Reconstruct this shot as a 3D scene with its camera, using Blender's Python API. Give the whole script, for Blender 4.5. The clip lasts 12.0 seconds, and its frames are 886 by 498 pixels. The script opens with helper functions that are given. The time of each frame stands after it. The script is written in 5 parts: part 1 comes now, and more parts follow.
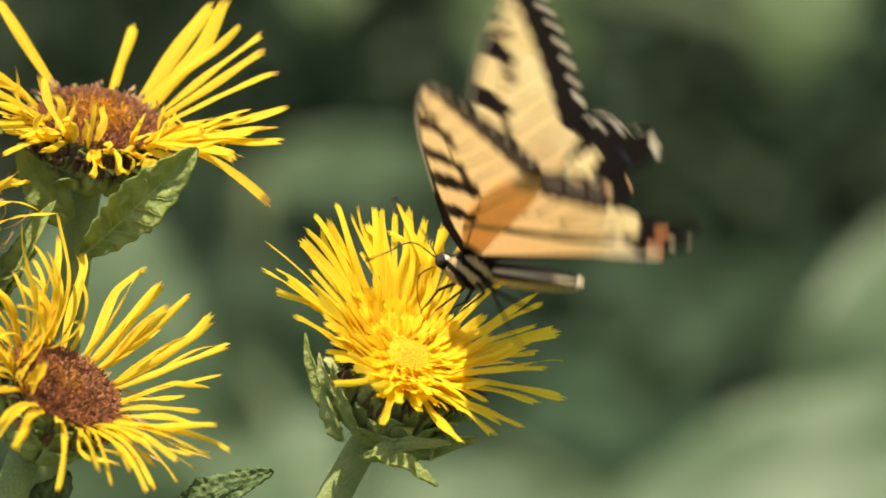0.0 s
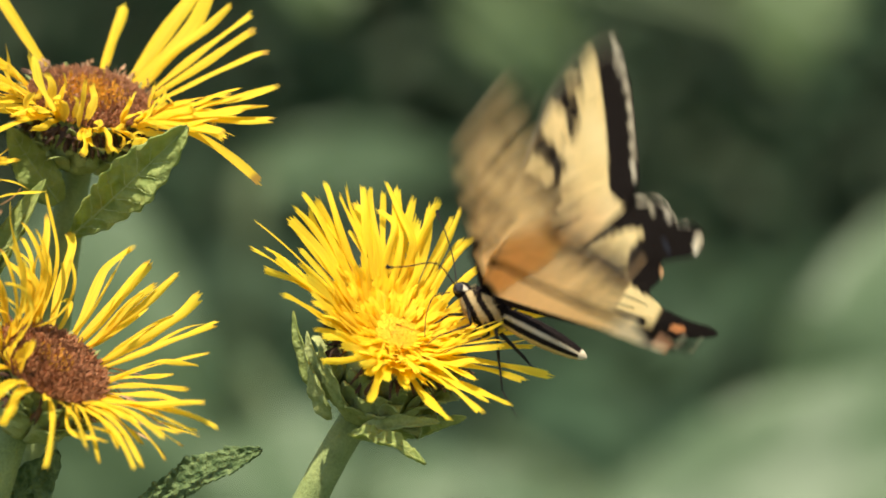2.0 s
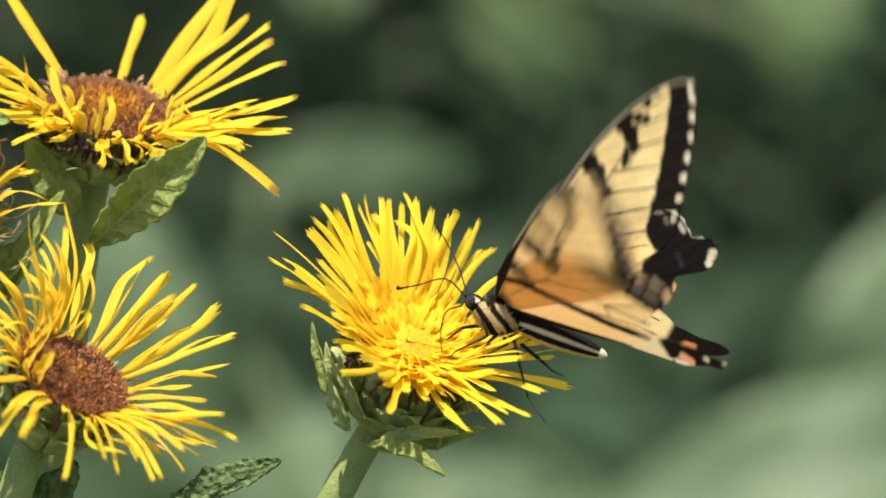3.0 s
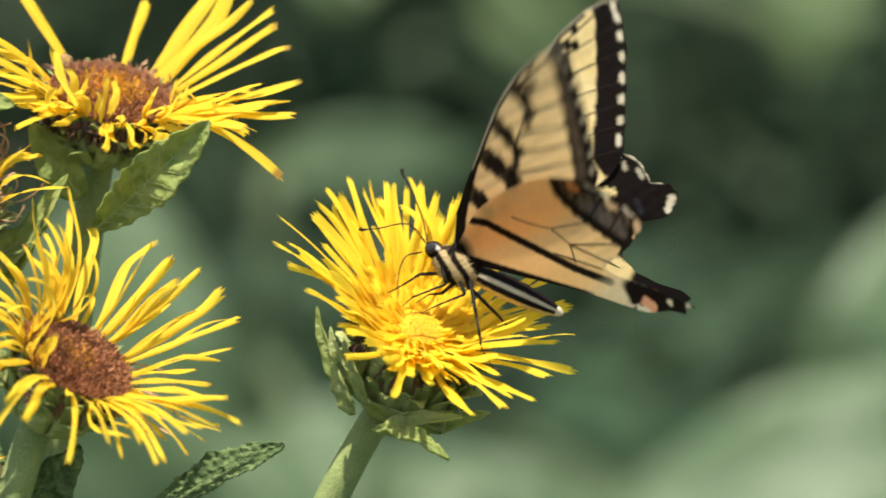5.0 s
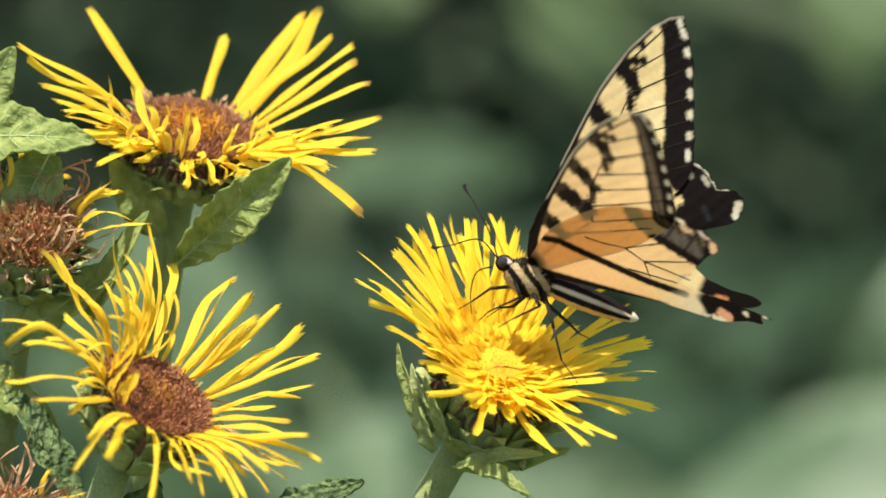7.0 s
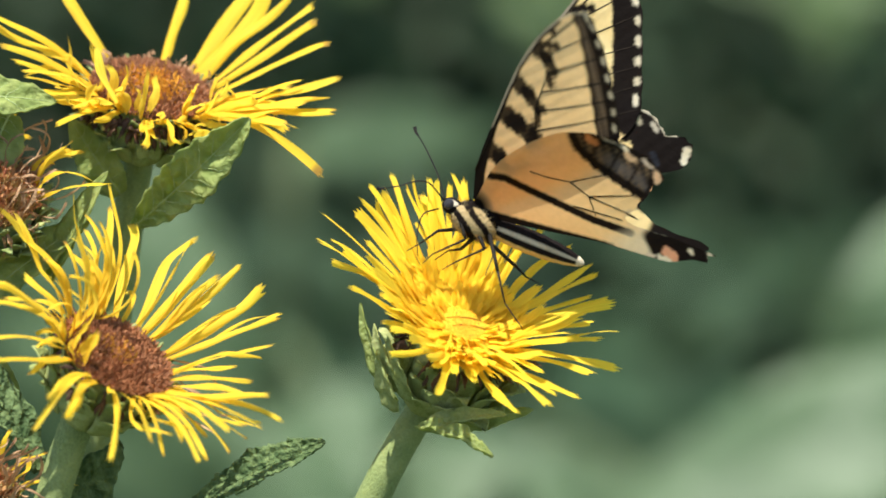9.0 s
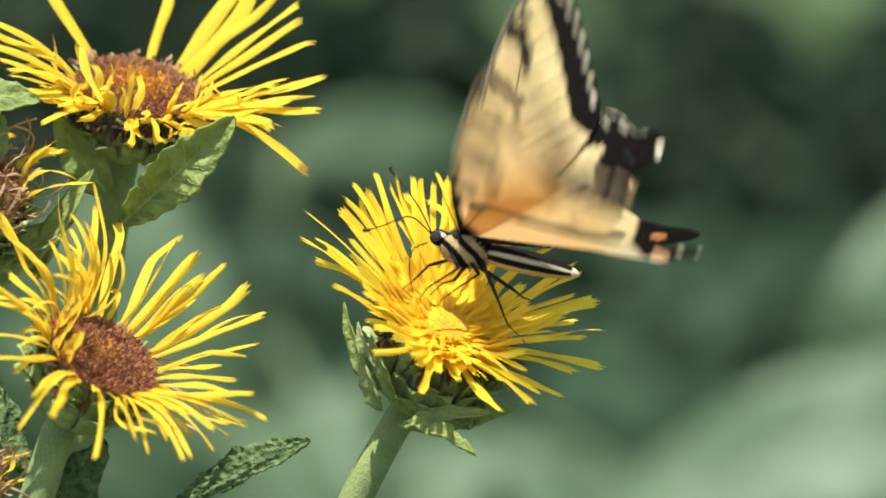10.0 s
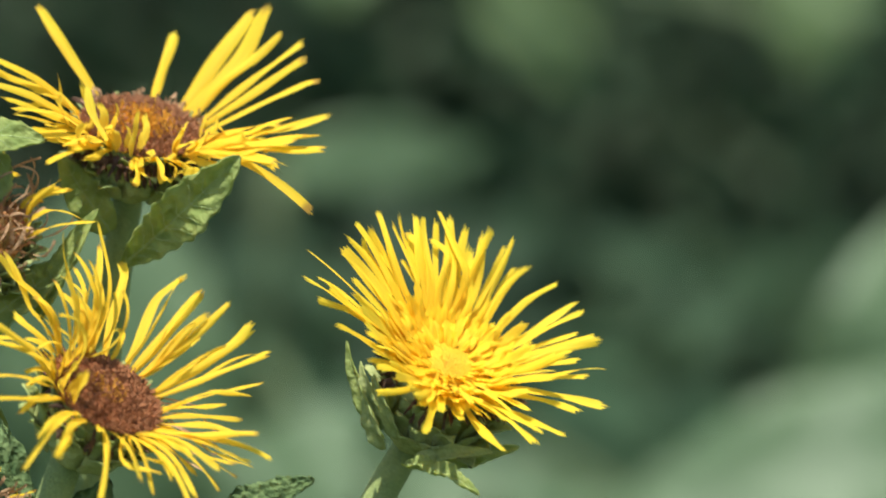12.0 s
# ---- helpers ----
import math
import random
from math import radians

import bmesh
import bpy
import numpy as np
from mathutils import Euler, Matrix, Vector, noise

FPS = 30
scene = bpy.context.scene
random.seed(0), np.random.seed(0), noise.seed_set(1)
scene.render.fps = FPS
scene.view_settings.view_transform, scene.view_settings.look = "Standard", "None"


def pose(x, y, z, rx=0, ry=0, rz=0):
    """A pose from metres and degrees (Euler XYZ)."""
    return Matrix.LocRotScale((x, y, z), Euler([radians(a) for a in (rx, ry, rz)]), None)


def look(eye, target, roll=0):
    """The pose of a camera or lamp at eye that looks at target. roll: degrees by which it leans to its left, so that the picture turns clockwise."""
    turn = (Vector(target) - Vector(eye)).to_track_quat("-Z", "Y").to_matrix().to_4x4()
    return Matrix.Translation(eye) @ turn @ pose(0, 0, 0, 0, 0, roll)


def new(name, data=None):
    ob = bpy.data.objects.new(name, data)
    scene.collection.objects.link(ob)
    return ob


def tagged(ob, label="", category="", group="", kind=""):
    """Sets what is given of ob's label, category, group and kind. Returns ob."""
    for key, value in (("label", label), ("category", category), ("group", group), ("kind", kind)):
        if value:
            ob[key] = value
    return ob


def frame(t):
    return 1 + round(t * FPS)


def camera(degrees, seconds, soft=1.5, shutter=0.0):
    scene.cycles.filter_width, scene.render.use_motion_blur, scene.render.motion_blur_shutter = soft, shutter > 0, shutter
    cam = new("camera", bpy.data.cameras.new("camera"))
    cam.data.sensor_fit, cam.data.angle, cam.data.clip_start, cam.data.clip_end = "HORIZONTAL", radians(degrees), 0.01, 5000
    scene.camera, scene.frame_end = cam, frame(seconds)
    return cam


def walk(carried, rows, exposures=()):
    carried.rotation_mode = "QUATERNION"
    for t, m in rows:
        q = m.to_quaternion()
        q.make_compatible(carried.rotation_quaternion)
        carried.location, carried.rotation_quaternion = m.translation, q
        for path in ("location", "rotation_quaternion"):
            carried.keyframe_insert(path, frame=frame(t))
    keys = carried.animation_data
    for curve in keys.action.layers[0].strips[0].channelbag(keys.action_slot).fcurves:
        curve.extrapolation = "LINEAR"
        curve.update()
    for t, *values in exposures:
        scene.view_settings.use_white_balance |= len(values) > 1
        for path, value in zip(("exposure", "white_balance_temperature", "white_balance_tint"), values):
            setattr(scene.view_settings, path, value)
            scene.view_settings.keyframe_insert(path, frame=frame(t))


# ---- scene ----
# camera: a long lens held by hand, a metre from the flowers, tilted a little down
EYE = Vector((0.0, 0.0, 1.30))
DOWN = 8.0
MM = 0.001
cam = camera(10.0, 12.0, 1.75, 0.5)
cam.data.dof.use_dof = True
cam.data.dof.focus_distance = 1.0
cam.data.dof.aperture_fstop = 11.0

# seconds, millimetres right and up of the first standpoint, degrees turned left and up
HELD = [
    (0, -0, 0, 0, 0),
    (0.5, 1.81, -2.53, 0.012, 0.027),
    (1, 0.65, -3.24, -0.038, 0.016),
    (1.5, 1.3, -3.26, -0.05, -0.009),
    (2, 2.17, -5.05, 0.001, 0.041),
    (2.5, 0.63, -3.52, 0, 0.022),
    (3, -0.93, -2.44, 0.032, 0.019),
    (3.2, -0.93, -2.44, 0.070, -0.045),
    (4.8, -0, -2.98, 0.038, -0.034),
    (5, 0.99, -4.74, 0.191, -0.028),
    (5.5, -1.98, -1.54, 0.457, -0.172),
    (6, -2.42, -0.21, 0.439, -0.226),
    (6.5, -1.53, -2.91, 0.448, -0.195),
    (7, -8.56, 3.31, 0.557, -0.069),
    (7.5, -3.72, -1.93, 0.466, -0.216),
    (7.7, -3.72, -1.93, 0.440, -0.267),
    (9.3, -6.6, 1.77, 0.203, -0.336),
    (9.5, -10.87, 5.65, 0.144, -0.258),
    (10, -3.75, -0.81, 0.21, -0.303),
    (10.5, -4.21, -0.32, 0.232, -0.249),
    (11, -7.38, 6.16, 0.07, -0.32),
    (11.5, -2.12, 1.26, 0.052, -0.314),
    (12, -7.28, 5.84, 0.053, -0.237),
]
# seconds, stops, kelvin, tint: the picture starts warm and cools slowly
GRADE = [(0, 0.76, 7500, 11), (3, 0.80, 6900, 10), (5, 0.87, 6750, 10), (7, 0.90, 6560, 10), (10.5, 0.91, 6300, 5), (11, 0.8, 6350, 4), (12, 0.70, 6350, 5)]
walk(cam, [(t, pose(EYE.x + x * MM, EYE.y, EYE.z + z * MM, 90 - DOWN + up, 0, turn)) for t, x, z, turn, up in HELD], GRADE)

# light: one noon sun, high and a little behind the camera, and the open sky
SUN_FROM = Vector((-0.16, -0.27, 0.95)).normalized()
world = bpy.data.worlds.new("sky")
scene.world = world
world.use_nodes = True
wn = world.node_tree.nodes
sky = wn.new("ShaderNodeTexSky")
sky.sky_type, sky.sun_disc = "NISHITA", False
sky.sun_elevation = math.asin(SUN_FROM.z)
sky.sun_rotation = math.atan2(SUN_FROM.x, SUN_FROM.y)
world.node_tree.links.new(sky.outputs[0], wn["Background"].inputs[0])
wn["Background"].inputs[1].default_value = 0.125
sun = bpy.data.lights.new("sun", "SUN")
sun.energy, sun.angle, sun.color = 5.0, radians(0.53), (1.0, 0.95, 0.86)
sun_lamp = new("sun", sun)
sun_lamp.matrix_world = look((0, 0, 6), Vector((0, 0, 6)) - SUN_FROM)


# ---- materials ----
def graph(name):
    m = bpy.data.materials.new(name)
    m.use_nodes = True
    t = m.node_tree
    t.nodes.clear()
    return m, t.nodes, t.links


def mixed(nodes, links, fac, a, b):
    """A colour between a and b."""
    n = nodes.new("ShaderNodeMix")
    n.data_type = "RGBA"
    for slot, v in ((0, fac), (6, a), (7, b)):
        if hasattr(v, "is_linked"):
            links.new(v, n.inputs[slot])
        elif slot == 0:
            n.inputs[0].default_value = v
        else:
            n.inputs[slot].default_value = (*v, 1)
    return n.outputs[2]


def fuzz(nodes, links, scale, detail=4.0, lo=0.35, hi=0.65, stretch=None, source="Object"):
    """Noise between 0 and 1, at scale per metre."""
    co = nodes.new("ShaderNodeTexCoord")
    out = co.outputs[source]
    if stretch:
        mp = nodes.new("ShaderNodeMapping")
        mp.inputs["Scale"].default_value = stretch
        links.new(out, mp.inputs["Vector"])
        out = mp.outputs[0]
    n = nodes.new("ShaderNodeTexNoise")
    n.inputs["Scale"].default_value, n.inputs["Detail"].default_value = scale, detail
    links.new(out, n.inputs["Vector"])
    r = nodes.new("ShaderNodeMapRange")
    r.inputs[1].default_value, r.inputs[2].default_value = lo, hi
    links.new(n.outputs[0], r.inputs[0])
    return r.outputs[0]


def finish(m, nodes, links, colour, rough, through_colour=None, share=0.0, bump=None, depth=0.0003, spec=0.4, sheen=0.0):
    p = nodes.new("ShaderNodeBsdfPrincipled")
    p.inputs["Roughness"].default_value = rough
    p.inputs["Specular IOR Level"].default_value = spec
    if sheen:
        p.inputs["Sheen Weight"].default_value = sheen
    if hasattr(colour, "is_linked"):
        links.new(colour, p.inputs["Base Color"])
    else:
        p.inputs["Base Color"].default_value = (*colour, 1)
    out = nodes.new("ShaderNodeOutputMaterial")
    last = p.outputs[0]
    if bump is not None:
        b = nodes.new("ShaderNodeBump")
        b.inputs["Distance"].default_value = depth
        b.inputs["Strength"].default_value = 0.8
        links.new(bump, b.inputs["Height"])
        links.new(b.outputs[0], p.inputs["Normal"])
    if share:
        tr = nodes.new("ShaderNodeBsdfTranslucent")
        if hasattr(through_colour, "is_linked"):
            links.new(through_colour, tr.inputs[0])
        else:
            tr.inputs[0].default_value = (*through_colour, 1)
        mx = nodes.new("ShaderNodeMixShader")
        mx.inputs[0].default_value = share
        links.new(last, mx.inputs[1])
        links.new(tr.outputs[0], mx.inputs[2])
        last = mx.outputs[0]
    links.new(last, out.inputs[0])
    return m


def plain(name, a, b, scale, rough=0.6, share=0.0, lit=None, depth=0.0002, fine=None, spec=0.4, sheen=0.0):
    """Two colours mottled at scale, with finer relief; share lets light through."""
    m, n, l = graph(name)
    big = fuzz(n, l, scale)
    small = fuzz(n, l, fine or scale * 7, 3.0, 0.3, 0.7)
    c = mixed(n, l, big, a, b)
    c = mixed(n, l, 0.3, c, mixed(n, l, small, [v * 0.6 for v in a], [min(1, v * 1.3) for v in b]))
    return finish(m, n, l, c, rough, lit, share, small, depth, spec, sheen)


def petal_material(name, base, tip, dry, dryness, lined):
    """A ray's colour: lines along it, a warmer foot, a withered tip on some."""
    m, n, l = graph(name)
    at = n.new("ShaderNodeAttribute")
    at.attribute_name = "along"
    sp = n.new("ShaderNodeSeparateColor")
    l.new(at.outputs["Color"], sp.inputs[0])
    info = n.new("ShaderNodeObjectInfo")
    lines = n.new("ShaderNodeTexNoise")
    lines.inputs["Scale"].default_value, lines.inputs["Detail"].default_value = 1.0, 2.0
    cm = n.new("ShaderNodeCombineXYZ")
    for k, (src, f) in enumerate(((sp.outputs[0], 2.2), (sp.outputs[1], 8.0), (info.outputs["Random"], 90.0))):
        mu = n.new("ShaderNodeMath")
        mu.operation = "MULTIPLY"
        mu.inputs[1].default_value = f
        l.new(src, mu.inputs[0])
        l.new(mu.outputs[0], cm.inputs[k])
    l.new(cm.outputs[0], lines.inputs["Vector"])
    c = mixed(n, l, sp.outputs[0], base, tip)
    dark = n.new("ShaderNodeMapRange")
    dark.inputs[1].default_value, dark.inputs[2].default_value, dark.inputs[4].default_value = 0.48, 0.70, lined
    l.new(lines.outputs[0], dark.inputs[0])
    c = mixed(n, l, dark.outputs[0], c, [v * k for v, k in zip(base, (0.8, 0.66, 0.6))])
    tone = n.new("ShaderNodeMapRange")
    tone.inputs[3].default_value, tone.inputs[4].default_value = 0.0, 0.22
    l.new(info.outputs["Random"], tone.inputs[0])
    c = mixed(n, l, tone.outputs[0], c, [v * k for v, k in zip(tip, (0.92, 0.78, 0.7))])
    wither = n.new("ShaderNodeMath")
    wither.operation = "MULTIPLY_ADD"
    l.new(info.outputs["Random"], wither.inputs[0])
    wither.inputs[1].default_value, wither.inputs[2].default_value = 0.06, 0.0
    edge = n.new("ShaderNodeMath")
    edge.operation = "ADD"
    l.new(sp.outputs[0], edge.inputs[0])
    l.new(wither.outputs[0], edge.inputs[1])
    blot = fuzz(n, l, 260, 3.0, 0.3, 0.7)
    e2 = n.new("ShaderNodeMath")
    e2.operation = "MULTIPLY_ADD"
    l.new(blot, e2.inputs[0])
    e2.inputs[1].default_value = 0.12
    l.new(edge.outputs[0], e2.inputs[2])
    r = n.new("ShaderNodeMapRange")
    r.inputs[1].default_value, r.inputs[2].default_value = 1.10 - dryness, 1.18 - dryness
    l.new(e2.outputs[0], r.inputs[0])
    c = mixed(n, l, r.outputs[0], c, dry)
    return finish(m, n, l, c, 0.6, mixed(n, l, 0.6, c, (1.0, 0.83, 0.10)), 0.5, lines.outputs[0], 0.00025, 0.2)


def painted(name, share, rough=0.7, warm=(1.0, 0.78, 0.5), depth=0.00012, scale=900, sheen=0.0, spec=0.25, grit_share=0.25):
    """Takes its markings from the mesh, with a fine scaly grain."""
    m, n, l = graph(name)
    at = n.new("ShaderNodeAttribute")
    at.attribute_name = "marking"
    grain = fuzz(n, l, scale, 3.0, 0.25, 0.75)
    cloud = fuzz(n, l, scale / 7, 3.0)
    grit = n.new("ShaderNodeMix")
    grit.data_type, grit.blend_type = "RGBA", "MULTIPLY"
    grit.inputs[0].default_value = grit_share
    l.new(at.outputs["Color"], grit.inputs[6])
    l.new(mixed(n, l, grain, (0.25, 0.2, 0.15), (1.0, 1.0, 1.0)), grit.inputs[7])
    c = grit.outputs[2]
    dust = n.new("ShaderNodeMix")
    dust.data_type, dust.blend_type = "RGBA", "MULTIPLY"
    l.new(cloud, dust.inputs[0])
    l.new(c, dust.inputs[6])
    dust.inputs[7].default_value = (0.86, 0.8, 0.72, 1)
    tinted = n.new("ShaderNodeMix")
    tinted.data_type, tinted.blend_type = "RGBA", "MULTIPLY"
    tinted.inputs[0].default_value = 1.0
    l.new(at.outputs["Color"], tinted.inputs[6])
    tinted.inputs[7].default_value = (*warm, 1)
    return finish(m, n, l, dust.outputs[2], rough, tinted.outputs[2], share, grain, depth, spec, sheen)


FRESH = petal_material("fresh_ray", (0.95, 0.605, 0.030), (0.96, 0.72, 0.045), (0.42, 0.22, 0.03), 0.0, 0.58)
AGED = petal_material("aged_ray", (0.91, 0.56, 0.032), (0.93, 0.68, 0.048), (0.36, 0.17, 0.035), 0.055, 0.8)
PAINTED_DISC = painted("floret", 0.2, 0.75, (1.0, 0.9, 0.6), 0.0001, 700, grit_share=0.08)
BRACT = plain("bract", (0.22, 0.28, 0.085), (0.42, 0.45, 0.19), 130, 0.8, 0.25, (0.35, 0.44, 0.08), 0.0002, 1500, 0.15)
LEAF = plain("leaf_green", (0.15, 0.21, 0.055), (0.36, 0.40, 0.13), 240, 0.75, 0.34, (0.46, 0.55, 0.08), 0.0009, 420, 0.2)
DARK_LEAF = plain("dark_leaf", (0.045, 0.085, 0.032), (0.16, 0.22, 0.09), 420, 0.8, 0.15, (0.2, 0.3, 0.05), 0.0012, 500, 0.12)
STEM = plain("hairy_stem", (0.15, 0.20, 0.07), (0.23, 0.275, 0.105), 160, 0.8, 0.0, None, 0.00012, 1800, 0.2)
RIB = plain("leaf_rib", (0.30, 0.37, 0.13), (0.38, 0.44, 0.17), 200, 0.65)
DEAD = plain("dead_floret", (0.25, 0.13, 0.065), (0.56, 0.35, 0.19), 300, 0.85, 0.2, (0.4, 0.22, 0.09))
# withered brown, darkened further to hold the shade under the rims
SHRIVELLED_SHADED = plain("shrivelled_shaded_ray", (0.035, 0.018, 0.010), (0.11, 0.055, 0.03), 300, 0.85)
WING = painted("wing_scales", 0.55, 0.75, (1.0, 0.92, 0.74), spec=0.06)
FUR = painted("body_fur", 0.0, 0.9, depth=0.0002, scale=1600, spec=0.05)
VEIN = plain("wing_vein", (0.012, 0.010, 0.008), (0.03, 0.022, 0.016), 400, 0.9, spec=0.03)
HORN = plain("leg_horn", (0.010, 0.009, 0.008), (0.030, 0.024, 0.018), 500, 0.6, spec=0.15)
EYE_SHINE = plain("insect_eye", (0.012, 0.012, 0.016), (0.03, 0.03, 0.036), 800, 0.4, spec=0.3)
FAR_LEAF = plain("broad_leaf", (0.068, 0.115, 0.050), (0.098, 0.15, 0.069), 14, 0.5, 0.2, (0.22, 0.34, 0.07), 0.002, 60)
# darker copy of the broad leaf, its shade put into the colour
SHADY_LEAF = plain("broad_leaf_shaded", (0.029, 0.048, 0.027), (0.038, 0.062, 0.034), 14, 0.6, 0.15, (0.09, 0.15, 0.04), 0.002, 60, 0.15)
FAR_YELLOW = plain("broad_leaf_young", (0.085, 0.130, 0.046), (0.120, 0.175, 0.066), 14, 0.5, 0.2, (0.28, 0.36, 0.07), 0.002, 60)
FAR_STEM = plain("far_stem", (0.05, 0.075, 0.03), (0.09, 0.12, 0.05), 20, 0.7)
HEDGE = plain("hedge_leaf", (0.027, 0.050, 0.026), (0.039, 0.072, 0.037), 2, 0.6, 0.12, (0.08, 0.14, 0.03), 0.002, 40, 0.08)
SOIL = plain("meadow", (0.035, 0.05, 0.02), (0.07, 0.09, 0.035), 1.5, 0.9, 0.0, None, 0.01, 30)
BEE = painted("bee_fur", 0.0, 0.9, depth=0.0003, scale=1500, sheen=0.3)
BEE_WING = plain("bee_wing", (0.30, 0.26, 0.2), (0.4, 0.36, 0.3), 300, 0.3, 0.5, (0.5, 0.45, 0.35))

# ---- mesh helpers ----
RIGHT = Vector((1, 0, 0))
AHEAD = Vector((0, math.cos(radians(DOWN)), -math.sin(radians(DOWN))))
UP = Vector((0, math.sin(radians(DOWN)), math.cos(radians(DOWN))))


def spot(x, z, d=0.0):
    """A place x mm right and z mm up in the plane of the flowers, d mm behind it along its line of sight."""
    f = 1 + d * MM
    return EYE + (AHEAD + RIGHT * (x * MM) + UP * (z * MM)) * f


def towards(v):
    """A direction given as right, up, towards the camera."""
    return RIGHT * v[0] + UP * v[1] - AHEAD * v[2]


def mesh(name, verts, faces, material, smooth=True, colours=None, layer="marking"):
    me = bpy.data.meshes.new(name)
    me.from_pydata([tuple(v) for v in verts], [], [tuple(int(i) for i in f) for f in faces])
    me.materials.append(material)
    if smooth:
        me.polygons.foreach_set("use_smooth", [True] * len(me.polygons))
    if colours is not None:
        at = me.color_attributes.new(layer, "FLOAT_COLOR", "POINT")
        c = np.ones((len(me.vertices), 4), dtype=np.float32)
        c[:, :3] = np.asarray(colours, dtype=np.float32)[:, :3]
        at.data.foreach_set("color", c.ravel())
    me.update()
    return me


def piece(name, me, parent, m=None, label=""):
    """Links a mesh as one part of a thing, at m in the thing's space."""
    ob = new(name, me)
    ob.parent = parent
    if m is not None:
        ob.matrix_basis = m
    return tagged(ob, label)


def thing(name, at, label, category, group="", kind=""):
    ob = new(name)
    ob.empty_display_size = 0.02
    ob.matrix_basis = at if isinstance(at, Matrix) else Matrix.Translation(at)
    return tagged(ob, label, category, group, kind)


def tube(points, radii, sides=8):
    """A tube through the points, closed at both ends."""
    pts = [Vector(p) for p in points]
    verts, faces = [], []
    side = None
    for i, p in enumerate(pts):
        d = (pts[min(i + 1, len(pts) - 1)] - pts[max(i - 1, 0)]).normalized()
        if side is None:
            side = d.orthogonal().normalized()
        side = (side - d * side.dot(d)).normalized()
        other = d.cross(side)
        for k in range(sides):
            a = 2 * math.pi * k / sides
            verts.append(p + (side * math.cos(a) + other * math.sin(a)) * radii[i])
    for i in range(len(pts) - 1):
        for k in range(sides):
            j = (k + 1) % sides
            faces.append((i * sides + k, i * sides + j, (i + 1) * sides + j, (i + 1) * sides + k))
    faces.append(tuple(reversed(range(sides))))
    faces.append(tuple(range((len(pts) - 1) * sides, len(pts) * sides)))
    return verts, faces


def smooth_path(points, steps):
    """A Catmull-Rom line through the points."""
    p = [Vector(q) for q in points]
    p = [p[0] * 2 - p[1]] + p + [p[-1] * 2 - p[-2]]
    out = []
    for i in range(1, len(p) - 2):
        for k in range(steps):
            t = k / steps
            a, b, c, d = p[i - 1], p[i], p[i + 1], p[i + 2]
            out.append(0.5 * (2 * b + (c - a) * t + (2 * a - 5 * b + 4 * c - d) * t * t + (3 * b - a - 3 * c + d) * t ** 3))
    out.append(p[-2])
    return out


def shell(grid, thick):
    """A closed thin sheet from rows of points; returns verts, faces."""
    rows, cols = len(grid), len(grid[0])
    normals = []
    for i in range(rows):
        for j in range(cols):
            a = grid[min(i + 1, rows - 1)][j] - grid[max(i - 1, 0)][j]
            b = grid[i][min(j + 1, cols - 1)] - grid[i][max(j - 1, 0)]
            n = b.cross(a)
            normals.append(n.normalized() if n.length > 1e-12 else Vector((0, 0, 1)))
    top = [grid[i][j] for i in range(rows) for j in range(cols)]
    verts = top + [p - n * thick for p, n in zip(top, normals)]
    k = rows * cols
    faces = []
    for i in range(rows - 1):
        for j in range(cols - 1):
            q = (i * cols + j, i * cols + j + 1, (i + 1) * cols + j + 1, (i + 1) * cols + j)
            faces.append(q)
            faces.append(tuple(k + v for v in reversed(q)))
    ring = [j for j in range(cols)] + [i * cols + cols - 1 for i in range(1, rows)]
    ring += [(rows - 1) * cols + j for j in range(cols - 2, -1, -1)] + [i * cols for i in range(rows - 2, 0, -1)]
    for a, b in zip(ring, ring[1:] + ring[:1]):
        faces.append((b, a, k + a, k + b))
    return verts, faces


def blob(rx, ry, rz, segs=20, rings=12, shape=None):
    """A rounded body along x; shape(t) scales its girth, t from -1 at the back to 1 at the front."""
    verts, faces = [], []
    for i in range(rings + 1):
        t = -math.cos(math.pi * i / rings)
        g = math.sqrt(max(0.0, 1 - t * t)) * (shape(t) if shape else 1)
        g = max(g, 0.01)
        for k in range(segs):
            a = 2 * math.pi * k / segs
            verts.append(Vector((t * rx, math.cos(a) * ry * g, math.sin(a) * rz * g)))
    for i in range(rings):
        for k in range(segs):
            j = (k + 1) % segs
            faces.append((i * segs + k, i * segs + j, (i + 1) * segs + j, (i + 1) * segs + k))
    faces.append(tuple(reversed(range(segs))))
    faces.append(tuple(range(rings * segs, (rings + 1) * segs)))
    return verts, faces


# ---- flowers ----
def head_pose(x, z, d, tilt, lean):
    """The pose of a flower head: its axis leans tilt degrees from the line of sight, to a side lean degrees right of up."""
    t, r = radians(tilt), radians(lean)
    up = Vector((math.sin(r), math.cos(r), 0))
    e1 = towards((math.cos(r), -math.sin(r), 0))
    e2 = towards((up.x * math.cos(t), up.y * math.cos(t), -math.sin(t)))
    n = towards((up.x * math.sin(t), up.y * math.sin(t), math.cos(t)))
    m = Matrix((e1, e2, n)).transposed().to_4x4()
    m.translation = spot(x, z, d)
    return m


